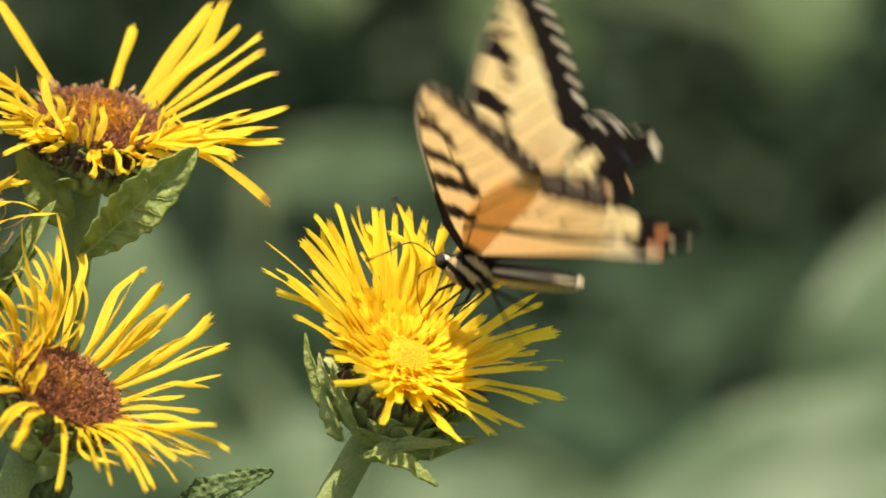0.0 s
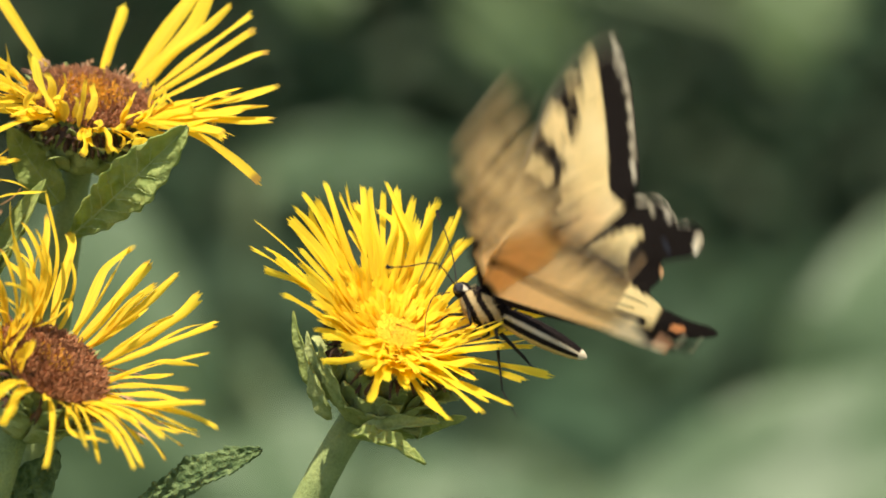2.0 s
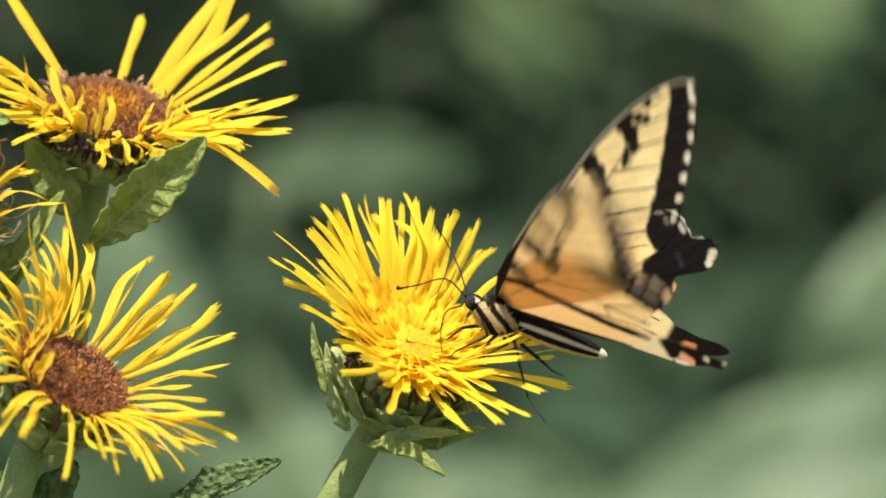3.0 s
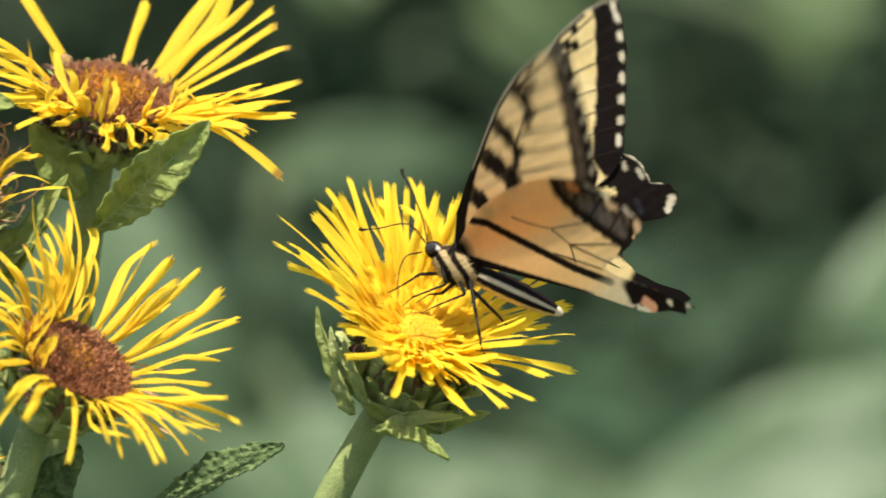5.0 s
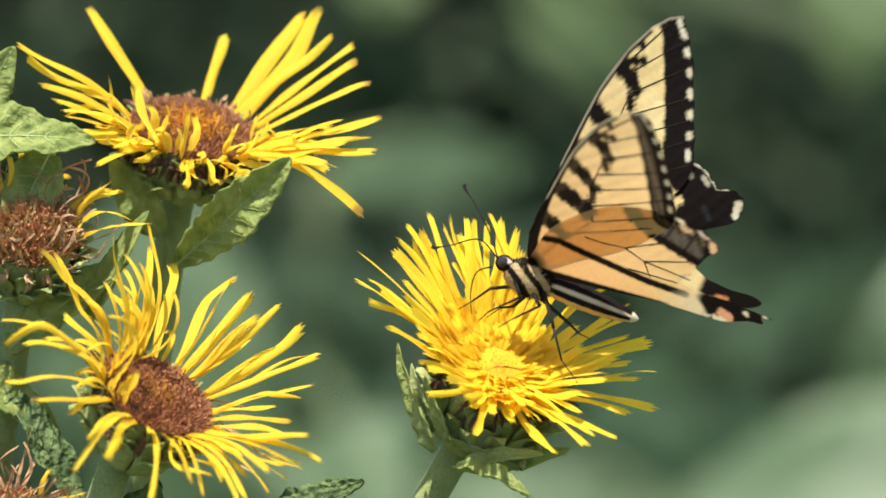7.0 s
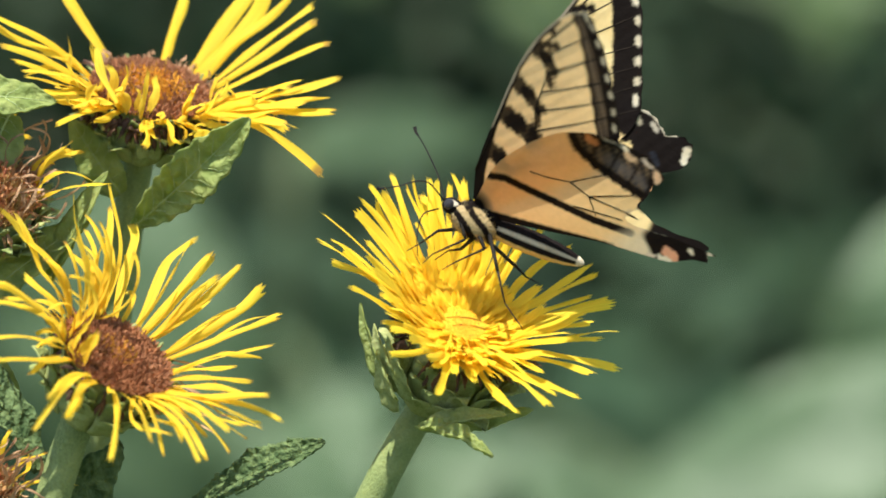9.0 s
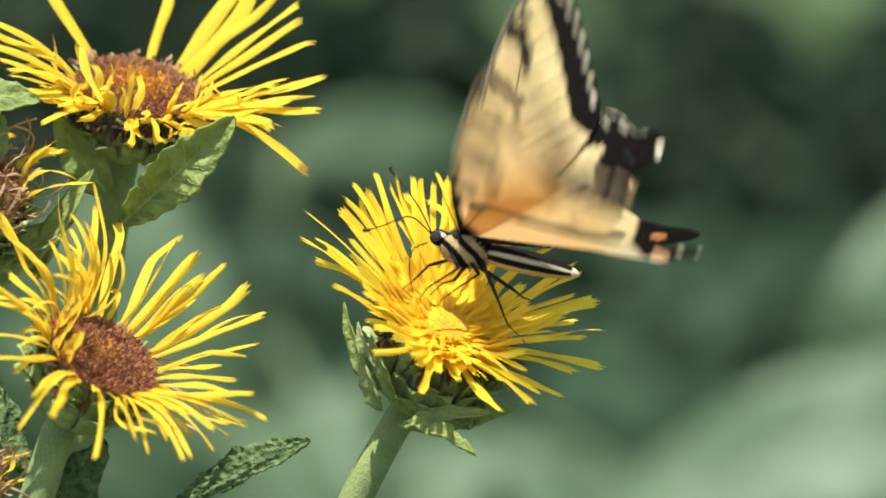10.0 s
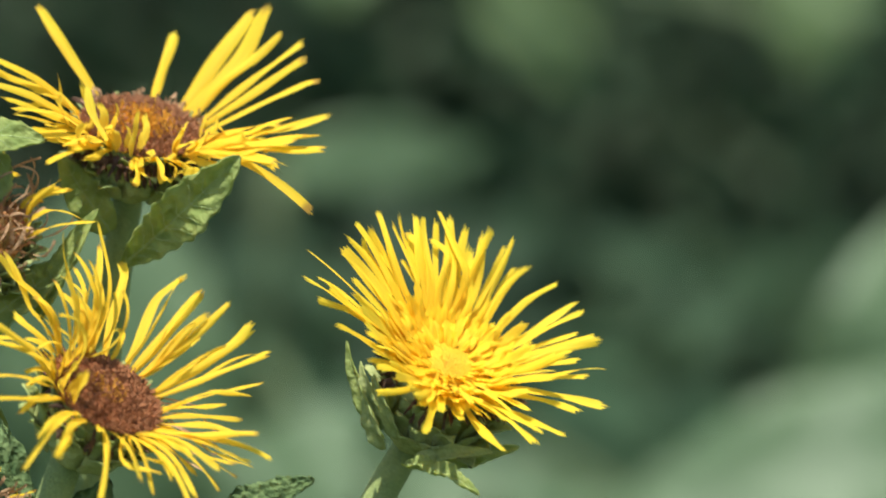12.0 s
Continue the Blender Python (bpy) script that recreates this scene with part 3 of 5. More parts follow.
def upper_flower():
    rng = random.Random(11)
    m = head_pose(-67.9, 25.4, 22, 62, 13)
    plant = thing("elecampane_flower", Vector((-0.12, 1.08, 0.0)), "aging elecampane head with browning disc and sparse yellow rays", "flower", "elecampane heads")
    base = m @ Vector((0, 0, -0.015))
    stem_mesh(plant, [plant.location, Vector((-0.12, 1.07, 0.5)), base + towards((-0.028, -0.15, -0.02)), base], 5.0, 3.2, rng)
    mi = in_plant(plant, m)
    piece("cup", cup_mesh(11.5, 15, 4.2), plant, mi, "green cup under the head")
    cup_of_bracts(plant, mi, rng, 11.5, 15, 0.85, 50, SHRIVELLED_SHADED)
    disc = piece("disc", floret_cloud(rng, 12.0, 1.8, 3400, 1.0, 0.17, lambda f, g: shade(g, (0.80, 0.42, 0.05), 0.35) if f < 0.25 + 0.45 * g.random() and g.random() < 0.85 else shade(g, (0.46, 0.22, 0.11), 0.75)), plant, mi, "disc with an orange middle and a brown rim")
    disc["kind"] = "stuff"
    for az, el, ln, wide, curl in UPPER_RAYS + UPPER_SIDE_RAYS:
        me = ray_mesh(rng, 12.3, az, el, ln, curl, rng.uniform(-9, 9) * (wide < 2.5), wide * (1.1 if wide < 2.5 else 1.4), -50 if az == -18 else rng.uniform(-34, 34) * (1 if wide < 2.5 else 0.3), 20, 0, 1.2 if wide < 2.5 else 0.5, AGED, 0.42)
        piece("ray", me, plant, mi)
    for i in range(9):
        az = rng.uniform(-24, 8)
        me = ray_mesh(rng, 12.3, az, 18 + rng.uniform(-8, 8), rng.uniform(11, 20), rng.uniform(-8, 18), rng.uniform(-16, 16), rng.uniform(1.4, 2.4), rng.uniform(-60, 60), 14, 0, 1.6, AGED)
        piece("ray", me, plant, mi)
    for i in range(8):
        az = rng.uniform(178, 232)
        me = ray_mesh(rng, 12.3, az, rng.uniform(0, 20), rng.uniform(8, 16), rng.uniform(-8, 25), rng.uniform(-16, 16), rng.uniform(1.4, 2.2), rng.uniform(-90, 90), 12, 0, 2.0, AGED)
        piece("ray", me, plant, mi)
    # dark withered rays that also stand for the shade beneath the front rim
    for i in range(70):
        az = rng.uniform(-175, 5)
        me = ray_mesh(rng, rng.uniform(11.0, 12.4), az, rng.uniform(-85, -25), rng.uniform(3, 6), rng.uniform(-30, 60), rng.uniform(-30, 30), rng.uniform(0.9, 1.8), 40, 7, -1.0, 2.0, SHRIVELLED_SHADED)
        piece("withered_ray", me, plant, mi)
    for i in range(48):
        az = rng.uniform(-165, -5)
        me = ray_mesh(rng, rng.uniform(11.2, 12.8), az, rng.uniform(-5, 95), rng.uniform(6, 12.5), rng.uniform(-60, 90), rng.uniform(-60, 60), rng.uniform(1.2, 2.1), rng.uniform(-60, 60), 13, -0.2, 2.6, AGED)
        piece("ray", me, plant, mi)
    for i in range(30):
        az = rng.uniform(20, 170)
        me = ray_mesh(rng, rng.uniform(11.4, 12.4), az, rng.uniform(20, 80), rng.uniform(1.5, 3.6), rng.uniform(-90, 120), rng.uniform(-60, 60), rng.uniform(0.5, 1.0), 60, 9, 0.2, 4.0, DEAD)
        piece("withered_ray", me, plant, mi)
    for i in range(26):
        az = rng.uniform(-170, 0)
        me = ray_mesh(rng, rng.uniform(11.4, 12.6), az, rng.uniform(-70, -5), rng.uniform(3, 6.5), rng.uniform(-60, 90), rng.uniform(-50, 50), rng.uniform(0.6, 1.3), 60, 8, -0.8, 3.0, SHRIVELLED_SHADED)
        piece("withered_ray", me, plant, mi)
    add_leaf(plant, spot(-72, -2, 20), spot(-48.5, 20.0, 4), 10.0, towards((0.40, 0.25, 0.88)), sag=0.10, fold=0.42, waves=0.22, roundness=1.3, seed=8, rows=60, cols=21, pucker=0.2, label="folded oval leaf beneath the head")
    add_leaf(plant, spot(-74, 5, 22), spot(-84, 20, 18), 8, towards((-0.3, 0.3, 0.9)), sag=0.05, fold=0.3, teeth=0.03, waves=0.12, seed=9)
    add_leaf(plant, spot(-88, -12, 12), spot(-76.5, 9.6, 8), 5.5, towards((-0.5, 0.3, 0.8)), sag=0.04, fold=0.45, teeth=0.05, waves=0.10, seed=10, label="narrow pointed leaf")
    return plant


LOWER_RAYS = [(111, 21, 24.6, 2.2, 4), (90, 29, 25.8, 2.2, 8), (82, 29, 25.1, 2.6, 8), (72, 33, 26.1, 1.9, 10), (73, 18, 18.6, 2.0, 8), (73, 36, 20.5, 2.0, 8),
    (52, 50, 24.3, 2.6, 10), (46, 35, 25.3, 1.8, 12), (25, 42, 21.4, 1.8, 16), (-8, 37, 22.8, 2.0, 0), (-7, 24, 25.2, 1.6, 30), (-14, 23, 22.9, 2.2, 20),
    (-37, 28, 25.3, 1.4, 20), (-62, 16, 23.5, 2.1, 20), (-43, 11, 23.4, 1.4, 30), (-32, 4, 19.4, 1.4, 40), (-49, 1, 17.5, 1.1, 50), (-22, 7, 20.1, 0.9, 50),
    (-72, 2, 24.3, 1.5, 50), (-90, 9, 23.2, 2.1, 30)]
ARCHED_RAYS = [(174, 29, 25.7, 1.8, 110), (168, 29, 23.6, 1.9, 70), (152, 50, 24.0, 2.0, 10), (137, 22, 17.5, 1.3, 30), (131, 24, 19.3, 1.3, 40), (121, 25, 20.8, 1.6, -20),
    (125, 34, 28.1, 1.0, 10), (104, -4, 13.6, 1.2, 120), (-157, 11, 24.3, 1.6, 70), (-147, 14, 20.2, 1.8, 110), (-147, 9, 25.0, 1.7, 60), (-139, -4, 21.8, 1.5, 90),
    (-125, 3, 20.5, 1.9, 15), (-100, 8, 20.4, 2.0, 60), (-97, -5, 23.7, 1.3, 90), (-91, 11, 22.9, 2.2, 30)]


def lower_flower():
    rng = random.Random(23)
    m = head_pose(-75.0, -27.2, -16, 62, 32)
    plant = thing("elecampane_flower", Vector((-0.13, 0.99, 0.0)), "aging elecampane head with a brown disc and loose thin yellow rays", "flower", "elecampane heads")
    base = m @ Vector((0, 0, -0.016))
    stem_mesh(plant, [plant.location, Vector((-0.14, 0.99, 0.5)), base + towards((-0.05, -0.13, 0.0)), base], 5.0, 3.3, rng)
    mi = in_plant(plant, m)
    piece("cup", cup_mesh(10.2, 16, 4.2), plant, mi, "green cup under the head")
    cup_of_bracts(plant, mi, rng, 10.6, 16, 0.9, 40, SHRIVELLED_SHADED)
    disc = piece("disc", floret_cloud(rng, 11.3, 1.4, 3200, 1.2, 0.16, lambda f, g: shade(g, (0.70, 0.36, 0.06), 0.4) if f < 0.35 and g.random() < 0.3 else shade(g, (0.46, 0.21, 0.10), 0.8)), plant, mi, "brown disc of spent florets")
    disc["kind"] = "stuff"
    for az, el, ln, wide, curl in LOWER_RAYS + ARCHED_RAYS:
        me = ray_mesh(rng, 11.3, az, el, ln, curl, rng.uniform(-7, 7), wide * (1.0 if 0 < az < 115 else 0.9), rng.uniform(-40, 40), 20, 0, 1.1 if -75 < az < 115 else 2.2, AGED, 0.45)
        piece("ray", me, plant, mi)
    for az, el, ln, wide, curl in LOWER_RAYS:
        if -45 < az < 112:
            me = ray_mesh(rng, 11.2, az + rng.uniform(-5, 5), el + rng.uniform(-6, 4), ln * rng.uniform(0.6, 1.0), curl + rng.uniform(-15, 30), rng.uniform(-18, 18), rng.uniform(0.7, 1.2), rng.uniform(-90, 90), 18, 0, 2.2, AGED, 0.5)
            piece("ray", me, plant, mi)
    for i in range(6):
        me = ray_mesh(rng, 11.0, rng.uniform(-178, -112), rng.uniform(50, 105), rng.uniform(6, 10), rng.uniform(10, 90), rng.uniform(-40, 40), rng.uniform(1.4, 2.1), rng.uniform(-60, 60), 12, -0.2, 2.2, AGED)
        piece("ray", me, plant, mi)
    for i in range(5):
        az = rng.uniform(-40, 60)
        me = ray_mesh(rng, 11.3, az, 22 + 0.2 * az + rng.uniform(-8, 8), rng.uniform(10, 18), rng.uniform(-12, 30), rng.uniform(-20, 20), rng.uniform(1.0, 1.8), rng.uniform(-40, 40), 14, 0, 1.6, AGED)
        piece("ray", me, plant, mi)
    for i in range(12):
        az = rng.uniform(125, 235)
        me = ray_mesh(rng, 11.3, az, rng.uniform(5, 45), rng.uniform(8, 18), rng.uniform(40, 125), rng.uniform(-40, 40), rng.uniform(1.1, 1.8), rng.uniform(-50, 50), 15, 0, 1.4, AGED)
        piece("ray", me, plant, mi)
    for i in range(6):
        az = rng.uniform(-50, 4)
        me = ray_mesh(rng, 11.2, az, rng.uniform(0, 26), rng.uniform(13, 23), rng.uniform(-20, 50), rng.uniform(-40, 40), rng.uniform(0.7, 1.5), rng.uniform(-60, 60), 15, 0, 2.6, AGED)
        piece("ray", me, plant, mi)
    for i in range(18):
        az = rng.uniform(118, 222)
        me = ray_mesh(rng, 11.0, az, rng.uniform(40, 80), rng.uniform(11, 24), rng.uniform(50, 150), rng.uniform(-35, 35), rng.uniform(0.8, 1.35), rng.uniform(-40, 40), 18, 0, 1.4, AGED)
        piece("ray", me, plant, mi)
    for i in range(4):
        az = rng.uniform(-165, -75)
        me = ray_mesh(rng, 10.7, az, rng.uniform(-20, 40), rng.uniform(6, 11), rng.uniform(-20, 130), rng.uniform(-40, 40), rng.uniform(0.9, 1.5), rng.uniform(-60, 60), 12, 0, 2.0, AGED)
        piece("ray", me, plant, mi)
    for i in range(7):
        az = rng.uniform(-60, 60)
        me = ray_mesh(rng, 10.7, az, rng.uniform(-25, 20), rng.uniform(9, 20), rng.uniform(-60, 80), rng.uniform(-60, 60), rng.uniform(0.3, 0.55), 0, 14, 0, 3.0, DEAD)
        piece("withered_ray", me, plant, mi)
    add_leaf(plant, spot(-62, -59, 6), spot(-33.4, -44.2, -2), 7.6, towards((-0.40, 0.50, 0.75)), sag=0.06, fold=0.28, teeth=0.05, waves=0.14, roundness=1.35, material=DARK_LEAF, seed=14, rows=80, cols=25, pucker=0.85, rib=DARK_LEAF, label="crinkled toothed leaf on the lower stem")
    # the next two take the dark leaf colour in place of shade low in the clump
    add_leaf(plant, spot(-90, -50, 4), spot(-105, -24, 8), 8, towards((0.7, -0.1, 0.7)), sag=0.05, fold=0.3, waves=0.2, material=DARK_LEAF, seed=15, rows=50, cols=17, pucker=0.5, rib=DARK_LEAF)
    add_leaf(plant, spot(-90, -62, 0), spot(-74, -44, 6), 12, towards((0.3, -0.35, 0.85)), sag=0.05, fold=0.3, waves=0.2, material=DARK_LEAF, seed=16, rows=50, cols=17, pucker=0.5, rib=DARK_LEAF)
    return plant


def spent_flower(x, z, d, tilt, lean, seed, rays, place, label):
    """A withered head: a brown cushion of curled threads with a few yellow rays."""
    rng = random.Random(seed)
    m = head_pose(x, z, d, tilt, lean)
    plant = thing("elecampane_flower", place, label, "flower", "elecampane heads")
    base = m @ Vector((0, 0, -0.014))
    stem_mesh(plant, [plant.location, plant.location + Vector((0, 0, 0.5)), base + towards((-0.03, -0.15, 0.0)), base], 5.0, 3.3)
    mi = in_plant(plant, m)
    piece("cup", cup_mesh(9.0, 14, 4.0), plant, mi, "green cup under the head")
    cup_of_bracts(plant, mi, rng, 9.4, 14, 0.8)
    disc = piece("disc", floret_cloud(rng, 9.4, 5.0, 600, 2.0, 0.30, lambda f, g: (0.46 + 0.2 * g.random(), 0.26 + 0.12 * g.random(), 0.14)), plant, mi, "brown cushion of dead florets")
    disc["kind"] = "stuff"
    for i in range(90):
        me = ray_mesh(rng, rng.uniform(2, 10), rng.uniform(0, 360), rng.uniform(20, 85), rng.uniform(6, 14), rng.uniform(-160, 260), rng.uniform(-70, 70), rng.uniform(0.3, 0.8), 120, 14, 1.0, 4.0, DEAD)
        piece("withered_ray", me, plant, mi)
    for i in range(rays):
        me = ray_mesh(rng, 9.6, rng.uniform(0, 200), rng.uniform(10, 70), rng.uniform(8, 16), rng.uniform(40, 170), rng.uniform(-30, 30), rng.uniform(0.9, 1.6), rng.uniform(-60, 60), 14, 0, 3.0, AGED)
        piece("ray", me, plant, mi)
    return plant


# ---- butterfly ----
def seg_dist(p, a, b):
    """Distance of each row of p from the segment a to b."""
    a, b = np.array(a, float), np.array(b, float)
    d = b - a
    t = np.clip(((p - a) @ d) / max(d @ d, 1e-9), 0, 1)
    return np.linalg.norm(p - (a + t[:, None] * d), axis=1)


def line_dist(p, pts):
    return np.min([seg_dist(p, a, b) for a, b in zip(pts[:-1], pts[1:])], axis=0)


def soft(d, r, w=0.35):
    """1 within r, falling to 0 over w."""
    return np.clip((r + w - d) / w, 0, 1)


def lay(col, mask, tint):
    return col * (1 - mask[:, None]) + np.array(tint) * mask[:, None]


# outlines in millimetres: back along the body, out from it
FORE = [(-0.8, 2.3), (-2.3, 8.2), (-2.8, 14.1), (-2.9, 22.8), (-2.7, 36.6), (-1.2, 46.1), (1.0, 52.3), (3.2, 55.8), (5.6, 57.4),
        (8.0, 54.8), (11.7, 49.2), (14.7, 43.2), (17.6, 37.1), (19.9, 31.4), (19.6, 26.3), (15.3, 17.7), (8.5, 9.1), (1.6, 0.5)]
HIND_TAILED = [(-0.2, 1.1), (1.0, 8.9), (4.7, 15.1), (9.6, 20.1), (15.2, 22.7), (21.3, 23.0), (26.7, 22.4), (31.2, 20.1), (29.8, 16.9), (28.6, 12.7),
               (27.8, 9.8), (31.6, 9.6), (36.2, 10.3), (41.2, 10.6), (45.9, 10.9), (44.4, 10.0), (45.0, 9.0), (41.8, 8.0), (38.5, 6.0), (33.8, 5.1), (27.3, 4.4), (18.2, 2.5), (8.0, 0.4), (1.5, -0.5)]
HIND_TORN = [(-0.2, 1.1), (1.0, 8.9), (4.2, 16.0), (9.4, 24.1), (15.6, 29.4), (20.4, 31.2), (23.4, 31.0), (25.2, 30.0), (27.4, 28.4), (29.4, 29.2), (31.6, 29.2), (33.2, 27.6), (33.2, 24.6), (31.4, 22.4),
             (29.0, 21.6), (28.2, 19.6), (29.4, 17.4), (28.6, 13.6), (32.0, 11.8), (37.0, 11.6), (42.4, 12.2), (43.6, 10.9), (39.6, 8.8), (33.8, 6.6), (26.7, 5.2), (17.8, 3.3), (7.9, 0.6), (1.5, -0.5)]
FORE_STRIPES = [(-3.2, 15.2, 0.6, 14.2, 1.5), (0.6, 14.2, 3.0, 13.0, 0.9), (-3.8, 24.8, 1.0, 23.8, 1.7), (1.0, 23.8, 4.8, 22.6, 1.5), (4.6, 23.4, 5.4, 20.6, 0.6), (4.2, 29.2, 5.0, 23.4, 0.35),
                (-3.4, 33.4, 0.6, 31.8, 1.25), (0.6, 31.8, 4.0, 29.6, 0.9), (-3.0, 43.2, 1.2, 42.0, 1.15), (1.2, 42.0, 3.8, 40.0, 0.8), (3.4, 38.6, 4.4, 36.4, 0.4), (0.2, 44.6, 2.4, 45.8, 0.55),
                (-1.4, 48.6, 0.8, 48.4, 0.5), (-2.6, 4.0, -2.6, 8.0, 0.6)]
FORE_VEINS = [(6.8, 20.4, 19.4, 31.5), (5.4, 24.6, 17.2, 35.7), (3.6, 28.6, 15.6, 39.3), (3.2, 33.6, 13.5, 43.2), (3.0, 38.8, 10.7, 48.6), (1.8, 43.4, 7.7, 52.7),
              (0.6, 45.9, 3.7, 54.4), (2.6, 13.0, 17.2, 25.7), (6.8, 20.4, 3.4, 28.8), (3.4, 28.8, 3.0, 38.8), (-2.5, 8.4, -2.4, 31.8), (0.2, 2.0, 6.6, 20.0)]
HIND_VEINS = [(7.6, 11.2, 11.0, 11.5), (11.0, 11.5, 15.4, 12.4), (15.4, 12.4, 19.7, 11.1), (15.4, 12.4, 19.2, 15.0), (19.2, 15.0, 21.6, 16.6), (19.7, 11.1, 27.4, 14.6), (19.7, 11.1, 29.2, 11.0), (19.7, 11.1, 22.2, 8.2), (17.7, 8.3, 27.2, 9.4)]
FORE_VEINS_ENDS = [(18.6, 33.0), (16.2, 37.4), (14.2, 42.0), (11.8, 46.2), (8.6, 51.0)]
BLACK, CREAM, BUFF, ORANGE, PALE, TAN = (0.012, 0.009, 0.008), (0.96, 0.76, 0.38), (0.90, 0.61, 0.30), (0.70, 0.28, 0.11), (0.82, 0.74, 0.56), (0.82, 0.55, 0.29)


def fore_marks(p, under):
    """The forewing's pattern; under: its lower face, with a dusted border."""
    outer, costa = FORE[8:14], FORE[0:9]
    rag = 0.22 * np.sin(p[:, 0] * 3.1 + p[:, 1] * 1.7) + 0.16 * np.sin(p[:, 0] * 5.3 - p[:, 1] * 4.1)
    col = np.tile(np.array(CREAM), (len(p), 1))
    root = soft(np.linalg.norm(p - np.array((1, 1)), axis=1), 14, 16)
    col = lay(col, root * 0.75, BUFF)
    if under:
        col = lay(col, np.full(len(p), 0.7), TAN)
    col = lay(col, 0.25 * (0.5 + 0.5 * np.sin(p[:, 1] * 0.21 + p[:, 0] * 0.3)), BUFF)
    for a, b, c, d, r in FORE_STRIPES:
        col = lay(col, soft(seg_dist(p, (a, b), (c, d)) + rag, r * 1.2, 0.6) * (0.95 if under else 1.0), BLACK)
    out = line_dist(p, outer)
    bay = 0.25 * np.abs(np.sin(p[:, 1] * 0.75 + 0.6))
    edge = (4.9 if under else 6.2) - bay - 0.9 * np.clip((p[:, 1] - 47) / 8, 0, 1)
    col = lay(col, np.clip((edge - out + 0.4 * rag) / 0.5, 0, 1), BLACK)
    if under:
        dust = np.clip((edge - 0.7 - out) / 0.4, 0, 1) * np.clip((out - 1.9) / 0.5, 0, 1)
        col = lay(col, dust * (0.75 + rag), (0.115, 0.085, 0.058))
        col = lay(col, dust * soft(line_dist(p, FORE_VEINS_ENDS), 0.10, 0.2), BLACK)
    for k in range(8):
        f = (k + 0.45) / 8 * (len(outer) - 1)
        a, b = np.array(outer[int(f)]), np.array(outer[min(int(f) + 1, len(outer) - 1)])
        d = (b - a) / np.linalg.norm(b - a)
        c = a + (b - a) * (f % 1) + np.array((d[1], -d[0])) * (0.75 if under else 0.95)
        long, wide = (0.55, 0.16) if under else (0.42 + 0.2 * ((k * 5) % 3) / 2, 0.34)
        col = lay(col, soft(seg_dist(p, c - d * long, c + d * long) + 0.5 * rag, wide, 0.45) * (0.5 if under else 0.92), PALE)
    cd = line_dist(p, costa)
    col = lay(col, soft(cd - 1.1 * np.clip((24 - p[:, 1]) / 16, 0, 1), 0.6, 0.4) * (p[:, 1] < 52), BLACK)
    col = lay(col, soft(cd, 0.25, 0.25) * 0.7 * (p[:, 1] > 20), (0.50, 0.44, 0.33))
    col = lay(col, soft(np.linalg.norm(p, axis=1), 3.0, 2.5), BLACK)
    return col


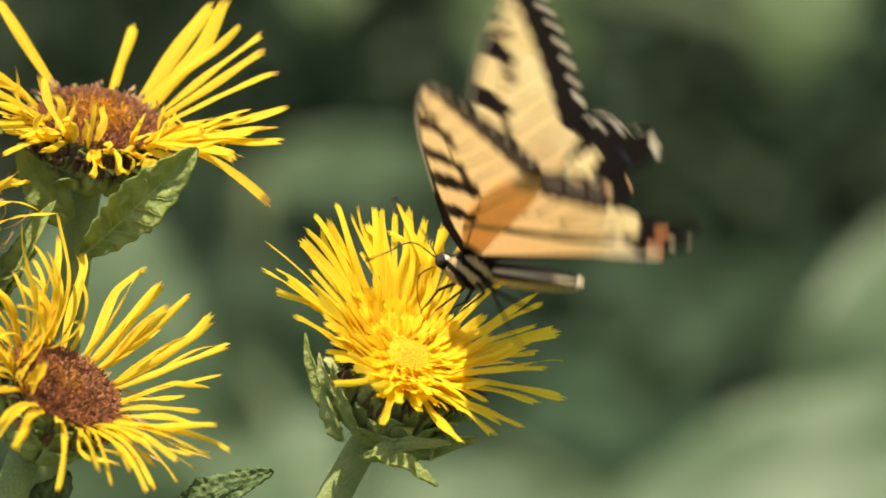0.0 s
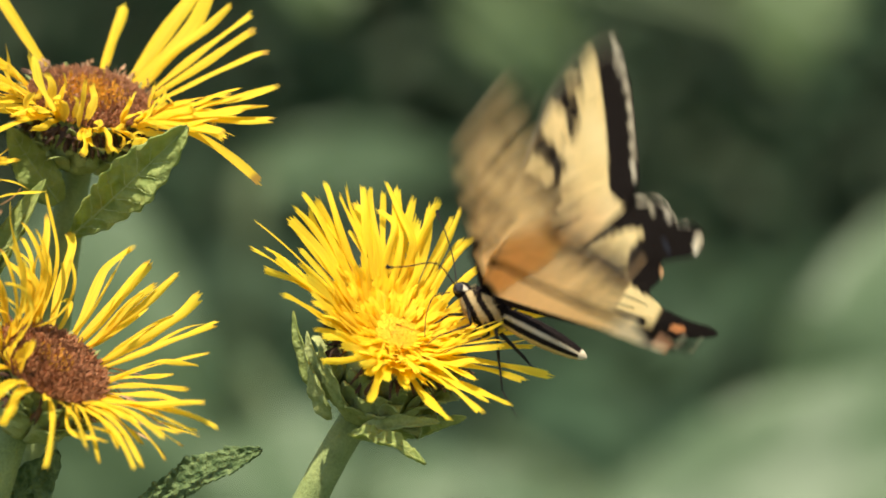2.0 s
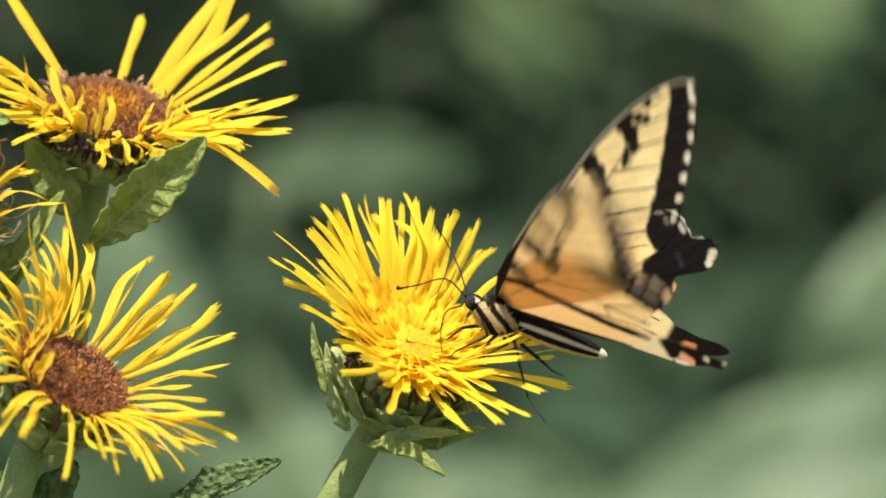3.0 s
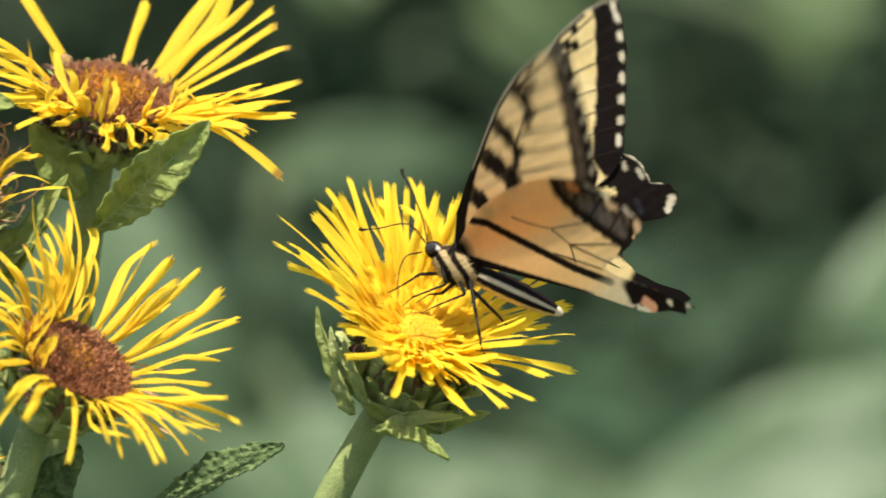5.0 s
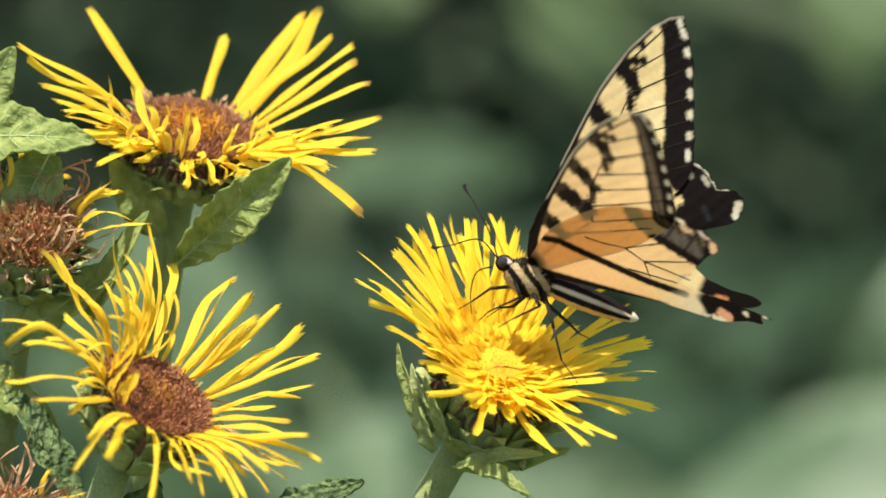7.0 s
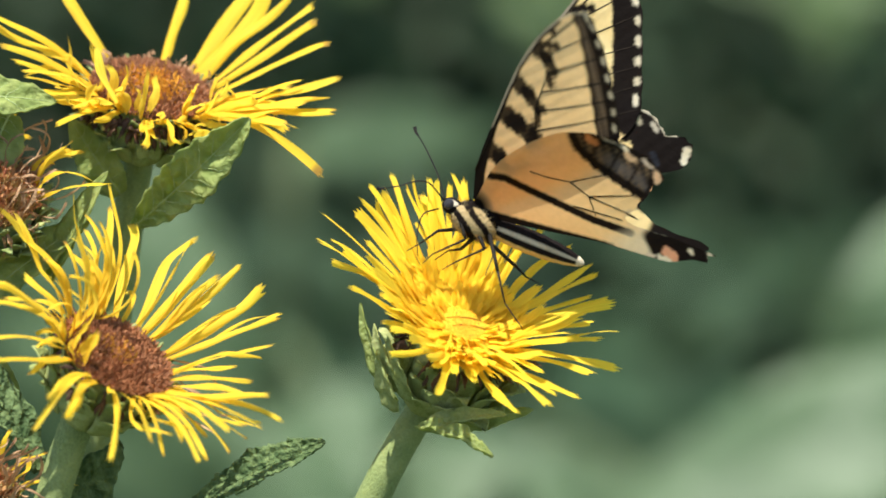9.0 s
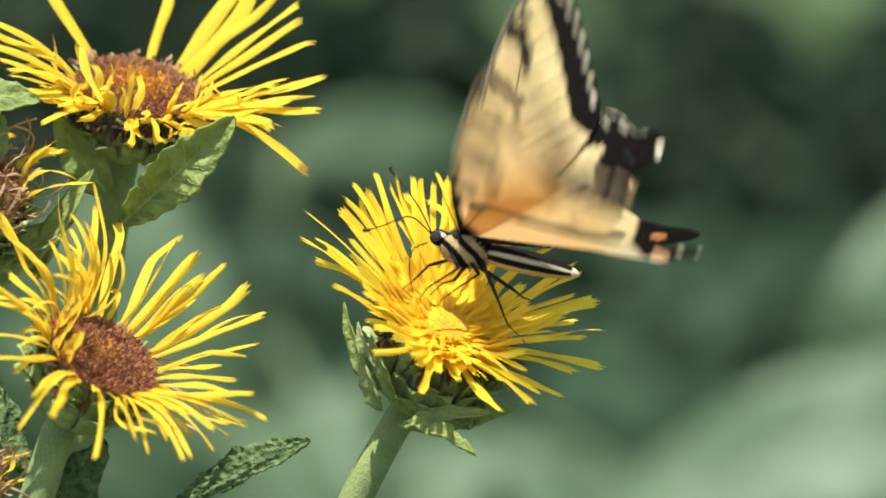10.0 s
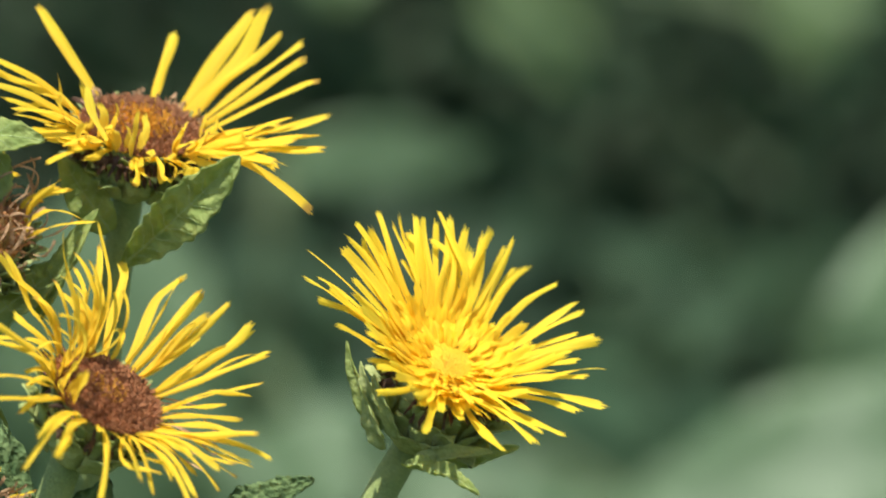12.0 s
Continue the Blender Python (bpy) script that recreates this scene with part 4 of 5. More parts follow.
def hind_marks(p, tailed):
    rag = 0.22 * np.sin(p[:, 0] * 3.3 + p[:, 1] * 1.9) + 0.16 * np.sin(p[:, 0] * 5.1 - p[:, 1] * 4.3)
    col = np.tile(np.array(TAN if tailed else CREAM), (len(p), 1))
    col = lay(col, soft(np.abs(p[:, 1] - 10), 3, 7) * np.clip((p[:, 0] - 9) / 18, 0, 1) * 0.4, CREAM)
    col = lay(col, soft(line_dist(p, [(-0.6, 6.6), (3.5, 7.9), (12.9, 7.7), (22.0, 7.3), (29.6, 7.8)]) + 0.15 * rag, 0.5, 0.4), BLACK)
    col = lay(col, soft(seg_dist(p, (0.0, -0.6), (27.0, 3.6)) + 0.15 * rag, 0.75, 0.5), BLACK)
    if tailed:
        inner = [(11.4, 23.4), (12.4, 21.4), (14.5, 19.2), (19.0, 17.3), (25.0, 15.9), (30.6, 14.8)]
        level = np.interp(p[:, 0], [q[0] for q in inner], [q[1] for q in inner])
        beyond = (p[:, 1] > level) & (p[:, 0] > 11.4)
        col = lay(col, beyond * (0.96 + 0.3 * rag), (0.050, 0.040, 0.032))
        col = lay(col, soft(np.abs(p[:, 1] - level - 2.3), 0.5, 1.1) * beyond * np.clip((p[:, 0] - 17) / 3, 0, 1) * 0.8, (0.12, 0.105, 0.10))
        for f in (16.8, 21.0, 25.4, 29.2):
            col = lay(col, soft(seg_dist(p, (f, 15.0), (f + 1.4, 24.0)), 0.12, 0.25) * beyond, BLACK)
        col = lay(col, soft(line_dist(p, inner) + 0.6 * rag, 0.55, 0.5), BLACK)
        col = lay(col, soft(line_dist(p, HIND_TAILED[4:8]), 0.75, 0.6), BLACK)
        marks = [((15.6, 21.9), (17.0, 21.4), 0.45, (0.52, 0.24, 0.10)), ((23.4, 21.4), (24.8, 20.9), 0.35, (0.60, 0.42, 0.26)), ((30.0, 20.0), (30.6, 19.0), 0.55, (0.78, 0.52, 0.32)),
                 ((18.2, 22.9), (20.4, 22.8), 0.12, (0.5, 0.45, 0.36)), ((21.8, 22.6), (23.0, 22.3), 0.10, PALE), ((26.6, 21.6), (28.6, 20.9), 0.12, (0.6, 0.5, 0.4))]
        col = lay(col, np.clip((p[:, 0] - 26.0 - 1.5 * np.sin(p[:, 1] * 0.9)) / 5, 0, 1) * np.clip((12 - p[:, 1]) / 3, 0, 1) * 0.7, PALE)
        tail = np.clip((p[:, 0] - 32.9 + 0.35 * (p[:, 1] - 6) - 0.8 * np.sin(p[:, 1] * 1.3)) / 1.2, 0, 1)
        col = lay(col, tail, BLACK)
        col = lay(col, soft(seg_dist(p, (28.2, 10.9), (32.6, 11.2)), 0.5, 0.9) * 0.7, (0.42, 0.38, 0.31))
        marks += [((37.2, 7.4), (38.6, 7.0), 0.85, (0.80, 0.40, 0.24)), ((36.4, 6.0), (38.4, 6.0), 0.3, PALE), ((41.0, 9.6), (41.4, 9.4), 0.2, PALE), ((34.2, 5.4), (35.2, 5.7), 0.2, (0.7, 0.58, 0.45)),
                  ((44.9, 10.4), (45.4, 10.0), 0.25, PALE), ((33.4, 10.4), (36.0, 10.7), 0.2, (0.3, 0.28, 0.22))]
    else:
        out = line_dist(p, HIND_TORN[3:16])
        col = lay(col, np.clip((7.2 + 0.8 * rag - out) / 0.6, 0, 1), BLACK)
        col = lay(col, np.clip((p[:, 0] - 31.5) / 0.8, 0, 1) * (p[:, 1] < 17), BLACK)
        col = lay(col, soft(line_dist(p, HIND_TORN[5:10]), 0.10, 0.25) * 0.9, PALE)
        marks = [((32.3, 27.4), (32.5, 25.0), 0.5, PALE), ((24.0, 29.3), (25.4, 28.6), 0.25, (0.55, 0.5, 0.4)), ((21.0, 29.4), (21.8, 28.6), 0.25, (0.5, 0.45, 0.33)), ((29.0, 18.6), (29.2, 17.8), 0.5, (0.72, 0.42, 0.22)),
                 ((35.6, 9.0), (37.0, 9.4), 0.5, ORANGE), ((18.0, 29.4), (19.6, 30.0), 0.15, PALE), ((26.5, 24.0), (28.0, 22.4), 0.3, (0.025, 0.028, 0.04))]
    for a, b, r, tint in marks:
        col = lay(col, soft(seg_dist(p, a, b) + 0.5 * rag, r, 0.45), tint)
    col = lay(col, soft(np.linalg.norm(p, axis=1), 2.0, 2.0), BLACK)
    return col


def wing_mesh(name, outline, marks, camber, ragged, seed, wide=1.0):
    """A wing as a thin cambered sheet, spread from its root over a smooth outline; the root is the origin, out is up."""
    rng = random.Random(seed)
    line = smooth_path([(a * 1.035, b * 1.035 * wide, 0) for a, b in outline + outline[:1]], 13)[:-1]
    rim = np.array([(v.x, v.y) for v in line])
    step = np.arange(len(rim))
    far = np.linalg.norm(rim, axis=1) > 14
    rim = rim * (1 + far[:, None] * ragged * (0.5 * np.sin(step * 0.48 + seed)[:, None] + 0.5 * np.array([[rng.uniform(-1, 1)] for _ in rim])))
    root, rings = np.array((1.2, 1.0)), 110
    f = (np.arange(1, rings + 1) / rings)[:, None, None]
    p = (root + f * (rim - root)).reshape(-1, 2)
    p = np.vstack([p, root])
    m, faces = len(rim), []
    for i in range(rings - 1):
        a = i * m
        faces += [(a + k, a + (k + 1) % m, a + m + (k + 1) % m, a + m + k) for k in range(m)]
    faces += [(rings * m, (k + 1) % m, k) for k in range(m)]
    s, h = p[:, 0], p[:, 1]
    y = camber * ((h / 50) ** 2 * 3.2 + 0.9 * np.sin(s * 0.16) * h / 40 + 0.03 * np.sin((s - h * 0.55) * 2.1) * np.clip(h / 20, 0, 1))
    verts = np.stack([-s, y, h], axis=1) * MM
    return mesh(name, verts, faces, WING, True, marks(p / np.array((1.035, 1.035 * wide))))


def add_veins(wing, veins, camber, wide=1.0):
    """Raised dark veins, each a fine tapered rod on the wing."""
    for a, b, c, d in veins:
        pts = []
        for k in range(9):
            s, h = (a + (c - a) * k / 8) * 1.035, (b + (d - b) * k / 8) * 1.035 * wide
            pts.append(Vector((-s, camber * ((h / 50) ** 2 * 3.2 + 0.9 * math.sin(s * 0.16) * h / 40), h)) * MM)
        v, f = tube(pts, [(0.17 - 0.008 * k) * MM for k in range(9)], 5)
        piece("vein", mesh("vein", v, f, VEIN), wing)


def coloured_blob(name, rx, ry, rz, paint, material, shape=None, segs=28, rings=22, rough=0.0, seed=1):
    rng = random.Random(seed)
    v, f = blob(rx * MM, ry * MM, rz * MM, segs, rings, shape)
    cols = [paint(q.x / (rx * MM), math.degrees(math.atan2(q.z, abs(q.y) + 1e-9))) for q in v]
    v = [q * (1 + rough * rng.uniform(-1, 1)) for q in v]
    return mesh(name, v, f, material, True, cols)


def bristles(rng, rx, ry, rz, count, long, paint):
    """Fine hairs standing off a rounded body."""
    verts, faces, cols = [], [], []
    for i in range(count):
        d = Vector((rng.gauss(0, 1), rng.gauss(0, 1), rng.gauss(0, 1))).normalized()
        p = Vector((d.x * rx, d.y * ry, d.z * rz))
        t = d.orthogonal().normalized() * 0.07
        e = p + (d + Vector((-0.7, 0, 0.0)) + Vector((rng.gauss(0, 0.3), rng.gauss(0, 0.3), rng.gauss(0, 0.3)))).normalized() * long * rng.uniform(0.5, 1.1)
        b = len(verts)
        verts += [(p * 0.97 + t) * MM, (p * 0.97 - t) * MM, e * MM]
        faces.append((b, b + 1, b + 2))
        cols += [paint(d.x, math.degrees(math.asin(d.z)))] * 3
    return mesh("hairs", verts, faces, FUR, False, cols)


def limb(points, r0, r1, material=None, sides=6, steps=4):
    path = smooth_path([Vector(p) * MM for p in points], steps)
    k = len(path)
    v, f = tube(path, [(r0 + (r1 - r0) * i / (k - 1)) * MM for i in range(k)], sides)
    return mesh("limb", v, f, material or HORN)


def swallowtail():
    """Body along x with the head forward, its left side along y; the origin is the wings' hinge."""
    rng = random.Random(31)
    b = thing("butterfly", Matrix.Identity(4), "yellow and black swallowtail butterfly with worn, torn hindwings", "butterfly")

    def flank(t, a):
        # slanting bands, from the wings' roots back to the legs
        c = -0.6 * t * 5.4 + 0.8 * 3.7 * math.sin(radians(a)) * math.sqrt(max(0.0, 1 - t * t))
        return BLACK if a > 48 or (c + 0.3) % 2.9 < 1.35 else (0.43, 0.33, 0.17)

    def face(t, a):
        return (0.66, 0.58, 0.44) if t < 0.25 and 0 < a < 50 else BLACK

    def belly(t, a):
        if t < -0.86:
            return (0.74, 0.66, 0.48)
        if a > 24 or -40 < a < -10:
            return BLACK
        return (0.56, 0.48, 0.33) if a > -30 else (0.66, 0.48, 0.20)

    piece("thorax", coloured_blob("thorax", 5.4, 2.9, 3.7, flank, FUR, None, 48, 40, 0.015), b, pose(-1.6 * MM, 0, -2.1 * MM), "furry thorax with cream bands")
    piece("thorax_hairs", bristles(rng, 5.4, 2.85, 3.6, 1500, 1.1, flank), b, pose(-1.6 * MM, 0, -2.1 * MM))["kind"] = "stuff"
    piece("abdomen", coloured_blob("abdomen", 10.8, 2.4, 2.6, belly, FUR, lambda t: (0.92 + 0.10 * t) * (1 + 0.025 * math.sin(t * 26)), 32, 44), b, pose(-13.6 * MM, 0, -1.8 * MM, 0, 1, 0), "cream abdomen with black stripes along it")
    head = piece("head", coloured_blob("head", 1.9, 1.8, 1.7, face, FUR, None, 20, 14, 0.02), b, pose(4.1 * MM, 0, -1.3 * MM))
    for s in (1, -1):
        piece("eye", coloured_blob("eye", 1.05, 0.8, 1.1, lambda t, a: BLACK, EYE_SHINE), head, pose(0.5 * MM, s * 1.35 * MM, 0.15 * MM), "dark shiny eye")
    for s, pts in ((1, [(5.8, 0.6, -0.9), (10.5, 3.0, 1.2), (15.0, 5.2, -1.8), (17.6, 6.0, -3.4)]), (-1, [(5.8, -0.6, -0.8), (9.5, -2.8, 3.4), (14.0, -4.8, 7.2), (16.6, -5.6, 9.0)])):
        an = piece("antenna", limb(pts, 0.16, 0.12, HORN, 6, 6), b)
        a, e = Vector(pts[-2]), Vector(pts[-1])
        c = e + (e - a).normalized() * 1.1
        piece("club", limb([e - (e - a).normalized() * 0.6, e + (e - a).normalized() * 0.4, c + Vector((0, 0, 0.4))], 0.2, 0.42, HORN, 8, 4), an)
    piece("proboscis", limb([(6.2, 0, -2.8), (8.6, 0.4, -5.0), (8.2, 0.6, -9.0), (6.4, 0.6, -13.0)], 0.17, 0.09), b)
    legs = [[(2.6, 1.4, -1.8), (-1.2, 2.6, -6.2), (3.6, 3.6, -11.4), (4.6, 4.0, -13.8)], [(-3.4, 1.6, -4.6), (-5.4, 2.8, -6.4), (-1.4, 3.6, -10.8), (0.6, 4.2, -13.4)],
            [(-5.0, 1.6, -3.4), (-9.6, 4.2, -9.4), (-13.4, 5.0, -14.6), (-18.6, 5.6, -17.8)], [(0.4, -1.2, -4.6), (4.9, -2.6, -7.0), (7.2, -3.4, -10.6), (9.2, -4.0, -13.2)],
            [(-2.4, -1.5, -5.0), (-0.6, -3.4, -8.6), (1.6, -4.2, -9.8), (3.4, -4.8, -12.6)], [(-4.6, -1.5, -4.8), (-12.4, -3.6, -7.6), (-14.6, -4.2, -8.6), (-17.4, -4.6, -8.8)]]
    for pts in legs:
        hip, knee, ankle, toe = pts
        leg = piece("leg", limb([hip, knee], 0.46, 0.34, HORN, 6, 3), b)
        piece("shin", limb([knee, ankle], 0.30, 0.18, HORN, 6, 3), leg)
        piece("foot", limb([ankle, toe], 0.15, 0.09, HORN, 6, 3), leg)
    wings = {}
    for side, s in (("left", 1), ("right", -1)):
        fore = piece("forewing", wing_mesh("forewing", FORE, lambda p: fore_marks(p, s > 0), s, 0.006, 3 + s), b, None, "cream forewing with black stripes and a spotted black border")
        add_veins(fore, FORE_VEINS, s)
        shape = HIND_TAILED if s > 0 else HIND_TORN
        hind = piece("hindwing", wing_mesh("hindwing", shape, (lambda p: hind_marks(p, True)) if s > 0 else (lambda p: hind_marks(p, False)), s, 0.008, 6 + s, 1.3 if s > 0 else 1.0), b, None,
                     "buff hindwing with a torn edge and a black tail" if s > 0 else "dark-edged hindwing with a ragged lobe and tail")
        add_veins(hind, HIND_VEINS, s, 1.3 if s > 0 else 1.0)
        wings[side] = (fore, hind)
    return b, wings


def bee():
    b = thing("bee", Matrix.Identity(4), "furry pale brown bee in flight", "insect")
    band = lambda t, a: (0.50, 0.38, 0.24) if math.sin(t * 11) > -0.3 else (0.10, 0.07, 0.045)
    piece("abdomen", coloured_blob("abdomen", 5.0, 2.6, 2.6, band, BEE), b, pose(-4.2 * MM, 0, 0))
    piece("thorax", coloured_blob("thorax", 2.6, 2.1, 2.1, lambda t, a: (0.46, 0.36, 0.23), BEE, None, 20, 14, 0.04), b)
    piece("head", coloured_blob("head", 1.3, 1.6, 1.5, lambda t, a: (0.06, 0.04, 0.03), BEE), b, pose(3.2 * MM, 0, -0.3 * MM))
    for s in (1, -1):
        me, mid, sides = leaf_mesh((0, 0, 0), (-0.004, s * 0.013, 0.005), 5.0, (0, 0, 1), thick=0.05, rows=8, cols=5, material=BEE_WING, waves=0.02, fold=0.02)
        piece("wing", me, b, pose(0, s * 1.2 * MM, 1.6 * MM))
    return b


# ---- the meadow and the plants behind ----
def at_distance(x, z, metres):
    """The place on the line of sight through x, z (mm in the flowers' plane), so many metres off."""
    return EYE + (AHEAD + RIGHT * (x * MM) + UP * (z * MM)) * metres


def meadow():
    verts, faces, k = [], [], 60
    for i in range(k + 1):
        for j in range(k + 1):
            u, v = (2 * i / k - 1), (2 * j / k - 1)
            x, y = 400 * u * abs(u) ** 2, 400 * v * abs(v) ** 2
            verts.append((x, y, 0.03 * noise.noise(Vector((x, y, 0)) * 0.7) - 0.02))
    for i in range(k):
        for j in range(k):
            a = i * (k + 1) + j
            faces.append((a, a + k + 1, a + k + 2, a + 1))
    tagged(new("ground", mesh("ground", verts, faces, SOIL)), "dark green meadow ground", "ground", "", "structure")


def leaf_heap(name, count, box, size, material, label, seed):
    """Many small folded leaves filling a box."""
    rng = random.Random(seed)
    verts, faces = [], []
    (x0, x1), (y0, y1), (z0, z1) = box
    while count:
        p = Vector((rng.uniform(x0, x1), rng.uniform(y0, y1), rng.uniform(z0, z1)))
        count -= 1
        d = Vector((rng.gauss(0, 1), rng.gauss(0, 0.8) - 0.5, rng.gauss(0, 0.7) - 0.3)).normalized()
        n = Vector((rng.gauss(0, 0.6), rng.gauss(0, 0.6) - 0.5, 1)).normalized()
        w = d.cross(n).normalized()
        n = w.cross(d)
        ln, wd = size * rng.uniform(0.6, 1.4), size * rng.uniform(0.2, 0.42)
        b = len(verts)
        verts += [p, p + d * ln * 0.4 + w * wd + n * wd * 0.35, p + d * ln * 0.4 - w * wd + n * wd * 0.35, p + d * ln * 0.5, p + d * ln * 0.8 + w * wd * 0.6, p + d * ln * 0.8 - w * wd * 0.6, p + d * ln - n * ln * 0.12]
        faces += [(b, b + 1, b + 3), (b, b + 3, b + 2), (b + 1, b + 4, b + 3), (b + 2, b + 3, b + 5), (b + 4, b + 6, b + 3), (b + 5, b + 3, b + 6)]
    return tagged(new(name, mesh(name, verts, faces, material)), label, "foliage", "", "stuff")


def broad_plant(place, leaves, seed, label, material, shaded=()):
    """A stalk with large soft leaves. leaves: where each begins and ends, its width, the way its face looks and where
    it is widest. The last argument lists leaves given the darker, shaded copy of the leaf colour.
    """
    plant = thing("broad_leaved_plant", place, label, "plant", "broad-leaved plants behind the flowers")
    inv = plant.matrix_basis.inverted()
    top = max((b for b, *_ in leaves), key=lambda v: v.z)
    path = smooth_path([inv @ place, inv @ (place * 0.5 + Vector((top.x, top.y, top.z)) * 0.5 + Vector((0.02, 0.05, 0))), inv @ top], 8)
    v, f = tube(path, [(11 - 0.3 * i) * MM for i in range(len(path))], 8)
    piece("stem", mesh("stem", v, f, FAR_STEM), plant)
    for i, (b, e, width, look_to, *bulge) in enumerate(leaves):
        near = min(path, key=lambda q: (q - inv @ b).length)
        if (near - inv @ b).length > 0.01:
            v, f = tube(smooth_path([near, (near + inv @ b) / 2 + Vector((0, 0, 0.01)), inv @ b], 5), [5 * MM] * 11, 6)
            piece("leaf_stalk", mesh("leaf_stalk", v, f, FAR_STEM), plant)
        me, mid, sides = leaf_mesh(inv @ b, inv @ e, width * 1000, look_to, sag=0.08, fold=0.12, teeth=0.03, waves=0.10, thick=0.6, material=SHADY_LEAF if i in shaded else material, seed=seed + i, roundness=bulge[0] if bulge else 0.8)
        piece("leaf", me, plant)
    return plant


FACING = Vector((-0.1, -0.7, 0.75))
TILTED = Vector((0.0, -0.85, 0.58))


def background():
    meadow()
    g = at_distance
    leaf_heap("hedge", 90000, ((-2.4, 2.4), (5.0, 6.6), (0.0, 2.4)), 0.045, HEDGE, "dark dense hedge behind the flowers", 41)
    leaf_heap("undergrowth", 3500, ((-1.6, 1.6), (3.2, 5.0), (0.0, 0.62)), 0.09, HEDGE, "dark low undergrowth", 42)
    broad_plant(Vector((0.42, 2.75, 0)), [
        (g(105, -93, 2.70), g(99, 10, 2.70), 0.180, TILTED, 1.6),
        (g(114, -38, 2.62), g(27, -58, 2.62), 0.090, TILTED),
        (g(34, -71, 2.65), g(6, -44, 2.65), 0.056, TILTED),
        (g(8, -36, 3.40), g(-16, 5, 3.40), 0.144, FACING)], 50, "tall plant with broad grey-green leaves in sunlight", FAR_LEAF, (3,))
    broad_plant(Vector((-0.2, 2.9, 0)), [
        (g(-62, -62, 2.75), g(-60, 7, 2.75), 0.100, FACING),
        (g(-41, -68, 2.70), g(-21, -33, 2.70), 0.090, FACING),
        (g(-76, -51, 2.90), g(-67, 16, 2.90), 0.107, FACING),
        (g(-36, 15, 2.90), g(4, 17, 2.90), 0.040, Vector((0.1, -0.97, 0.18))),
        (g(-21, -62, 2.70), g(7, -44, 2.70), 0.060, TILTED)], 60, "plant with broad grey-green leaves behind the flowers", FAR_LEAF)
    broad_plant(Vector((0.16, 3.45, 0)), [
        (g(74, 60, 3.30), g(67, 33, 3.30), 0.078, FACING),
        (g(8, 60, 3.40), g(23, 29, 3.40), 0.078, FACING),
        (g(-21, 59, 3.40), g(-25, 45, 3.40), 0.057, FACING)], 70, "tall plant with pale yellow-green leaves", FAR_YELLOW)


background()
fresh = fresh_flower()
upper = upper_flower()
lower = lower_flower()
spent_flower(-100.0, 4.5, 4, 48, 10, 77, 26, Vector((-0.16, 1.02, 0)), "withered brown elecampane head with curled threads")
spent_flower(-104.5, -53.5, -6, 52, 20, 78, 7, Vector((-0.17, 0.97, 0)), "withered elecampane head with a few shrivelled rays")


def side_stalk():
    """A leafy shoot at the edge of the clump."""
    p = thing("leafy_stalk", Vector((-0.19, 1.0, 0)), "leafy green elecampane stalk beside the flower heads", "plant")
    stem_mesh(p, [p.location, Vector((-0.19, 1.0, 0.5)), spot(-128, -90, 8), spot(-120, 24, 8)], 5, 3.2)
    add_leaf(p, spot(-121, 22, 8), spot(-87.0, 23.0, 0), 13, towards((0.05, 0.55, 0.8)), sag=0.08, fold=0.2, waves=0.25, seed=21, rows=60, cols=21, pucker=0.4, label="crinkled broad leaf reaching over the heads")
    add_leaf(p, spot(-112, 26, 8), spot(-103.0, 42.0, 4), 9, towards((0.2, 0.3, 0.9)), sag=0.05, fold=0.35, teeth=0.03, waves=0.15, seed=22)
    add_leaf(p, spot(-96, 21, 6), spot(-104, 4, 4), 11, towards((0.2, 0.3, 0.9)), sag=0.05, fold=0.35, teeth=0.03, waves=0.15, seed=23)
    add_leaf(p, spot(-104, -18, 10), spot(-80, 0, 12), 9, towards((0.0, 0.5, 0.8)), sag=0.05, fold=0.35, teeth=0.05, waves=0.2, seed=24)
    add_leaf(p, spot(-118, -20, 4), spot(-94, -34, 10), 10, towards((0.5, 0.3, 0.7)), sag=0.06, fold=0.3, teeth=0.05, waves=0.2, seed=25)


side_stalk()
insect, wings = swallowtail()
visitor = bee()


# ---- movement ----
def perched(x, z, d, pitch, yaw, bank):
    """The butterfly's pose: hinge at x, z (mm in the flowers' plane), head raised by pitch and turned away from the camera by yaw."""
    p, y, k = radians(pitch), radians(yaw), radians(bank)
    f, u, l = Vector((-math.cos(p), math.sin(p), 0)), Vector((math.sin(p), math.cos(p), 0)), Vector((0, 0, 1))
    u, l = u * math.cos(k) + l * math.sin(k), l * math.cos(k) - u * math.sin(k)

    def swung(v):
        return towards((v.x * math.cos(y) - v.z * math.sin(y), v.y, v.x * math.sin(y) + v.z * math.cos(y)))

    m = Matrix((swung(f), swung(l), swung(u))).transposed().to_4x4()
    m.translation = spot(x, z, d)
    return m


def beats(rows):
    """Adds short wing strokes round the rows that flutter."""
    out = []
    for t, x, z, d, pitch, yaw, bank, left, right, sweep, stroke in rows:
        for k in (-1, 0, 1) if stroke else (0,):
            if t + k / FPS >= 0:
                out.append((t + k / FPS, left + k * stroke, right + k * stroke * 0.8, sweep))
    return sorted(out)


def sway(plant, rows):
    """Leans a plant on its foot by small sideways shifts of its top, in millimetres."""
    foot = plant.matrix_basis.copy()
    walk(plant, [(t, foot @ pose(0, 0, 0, 0, math.degrees(x / 1150), 0)) for t, x in rows])


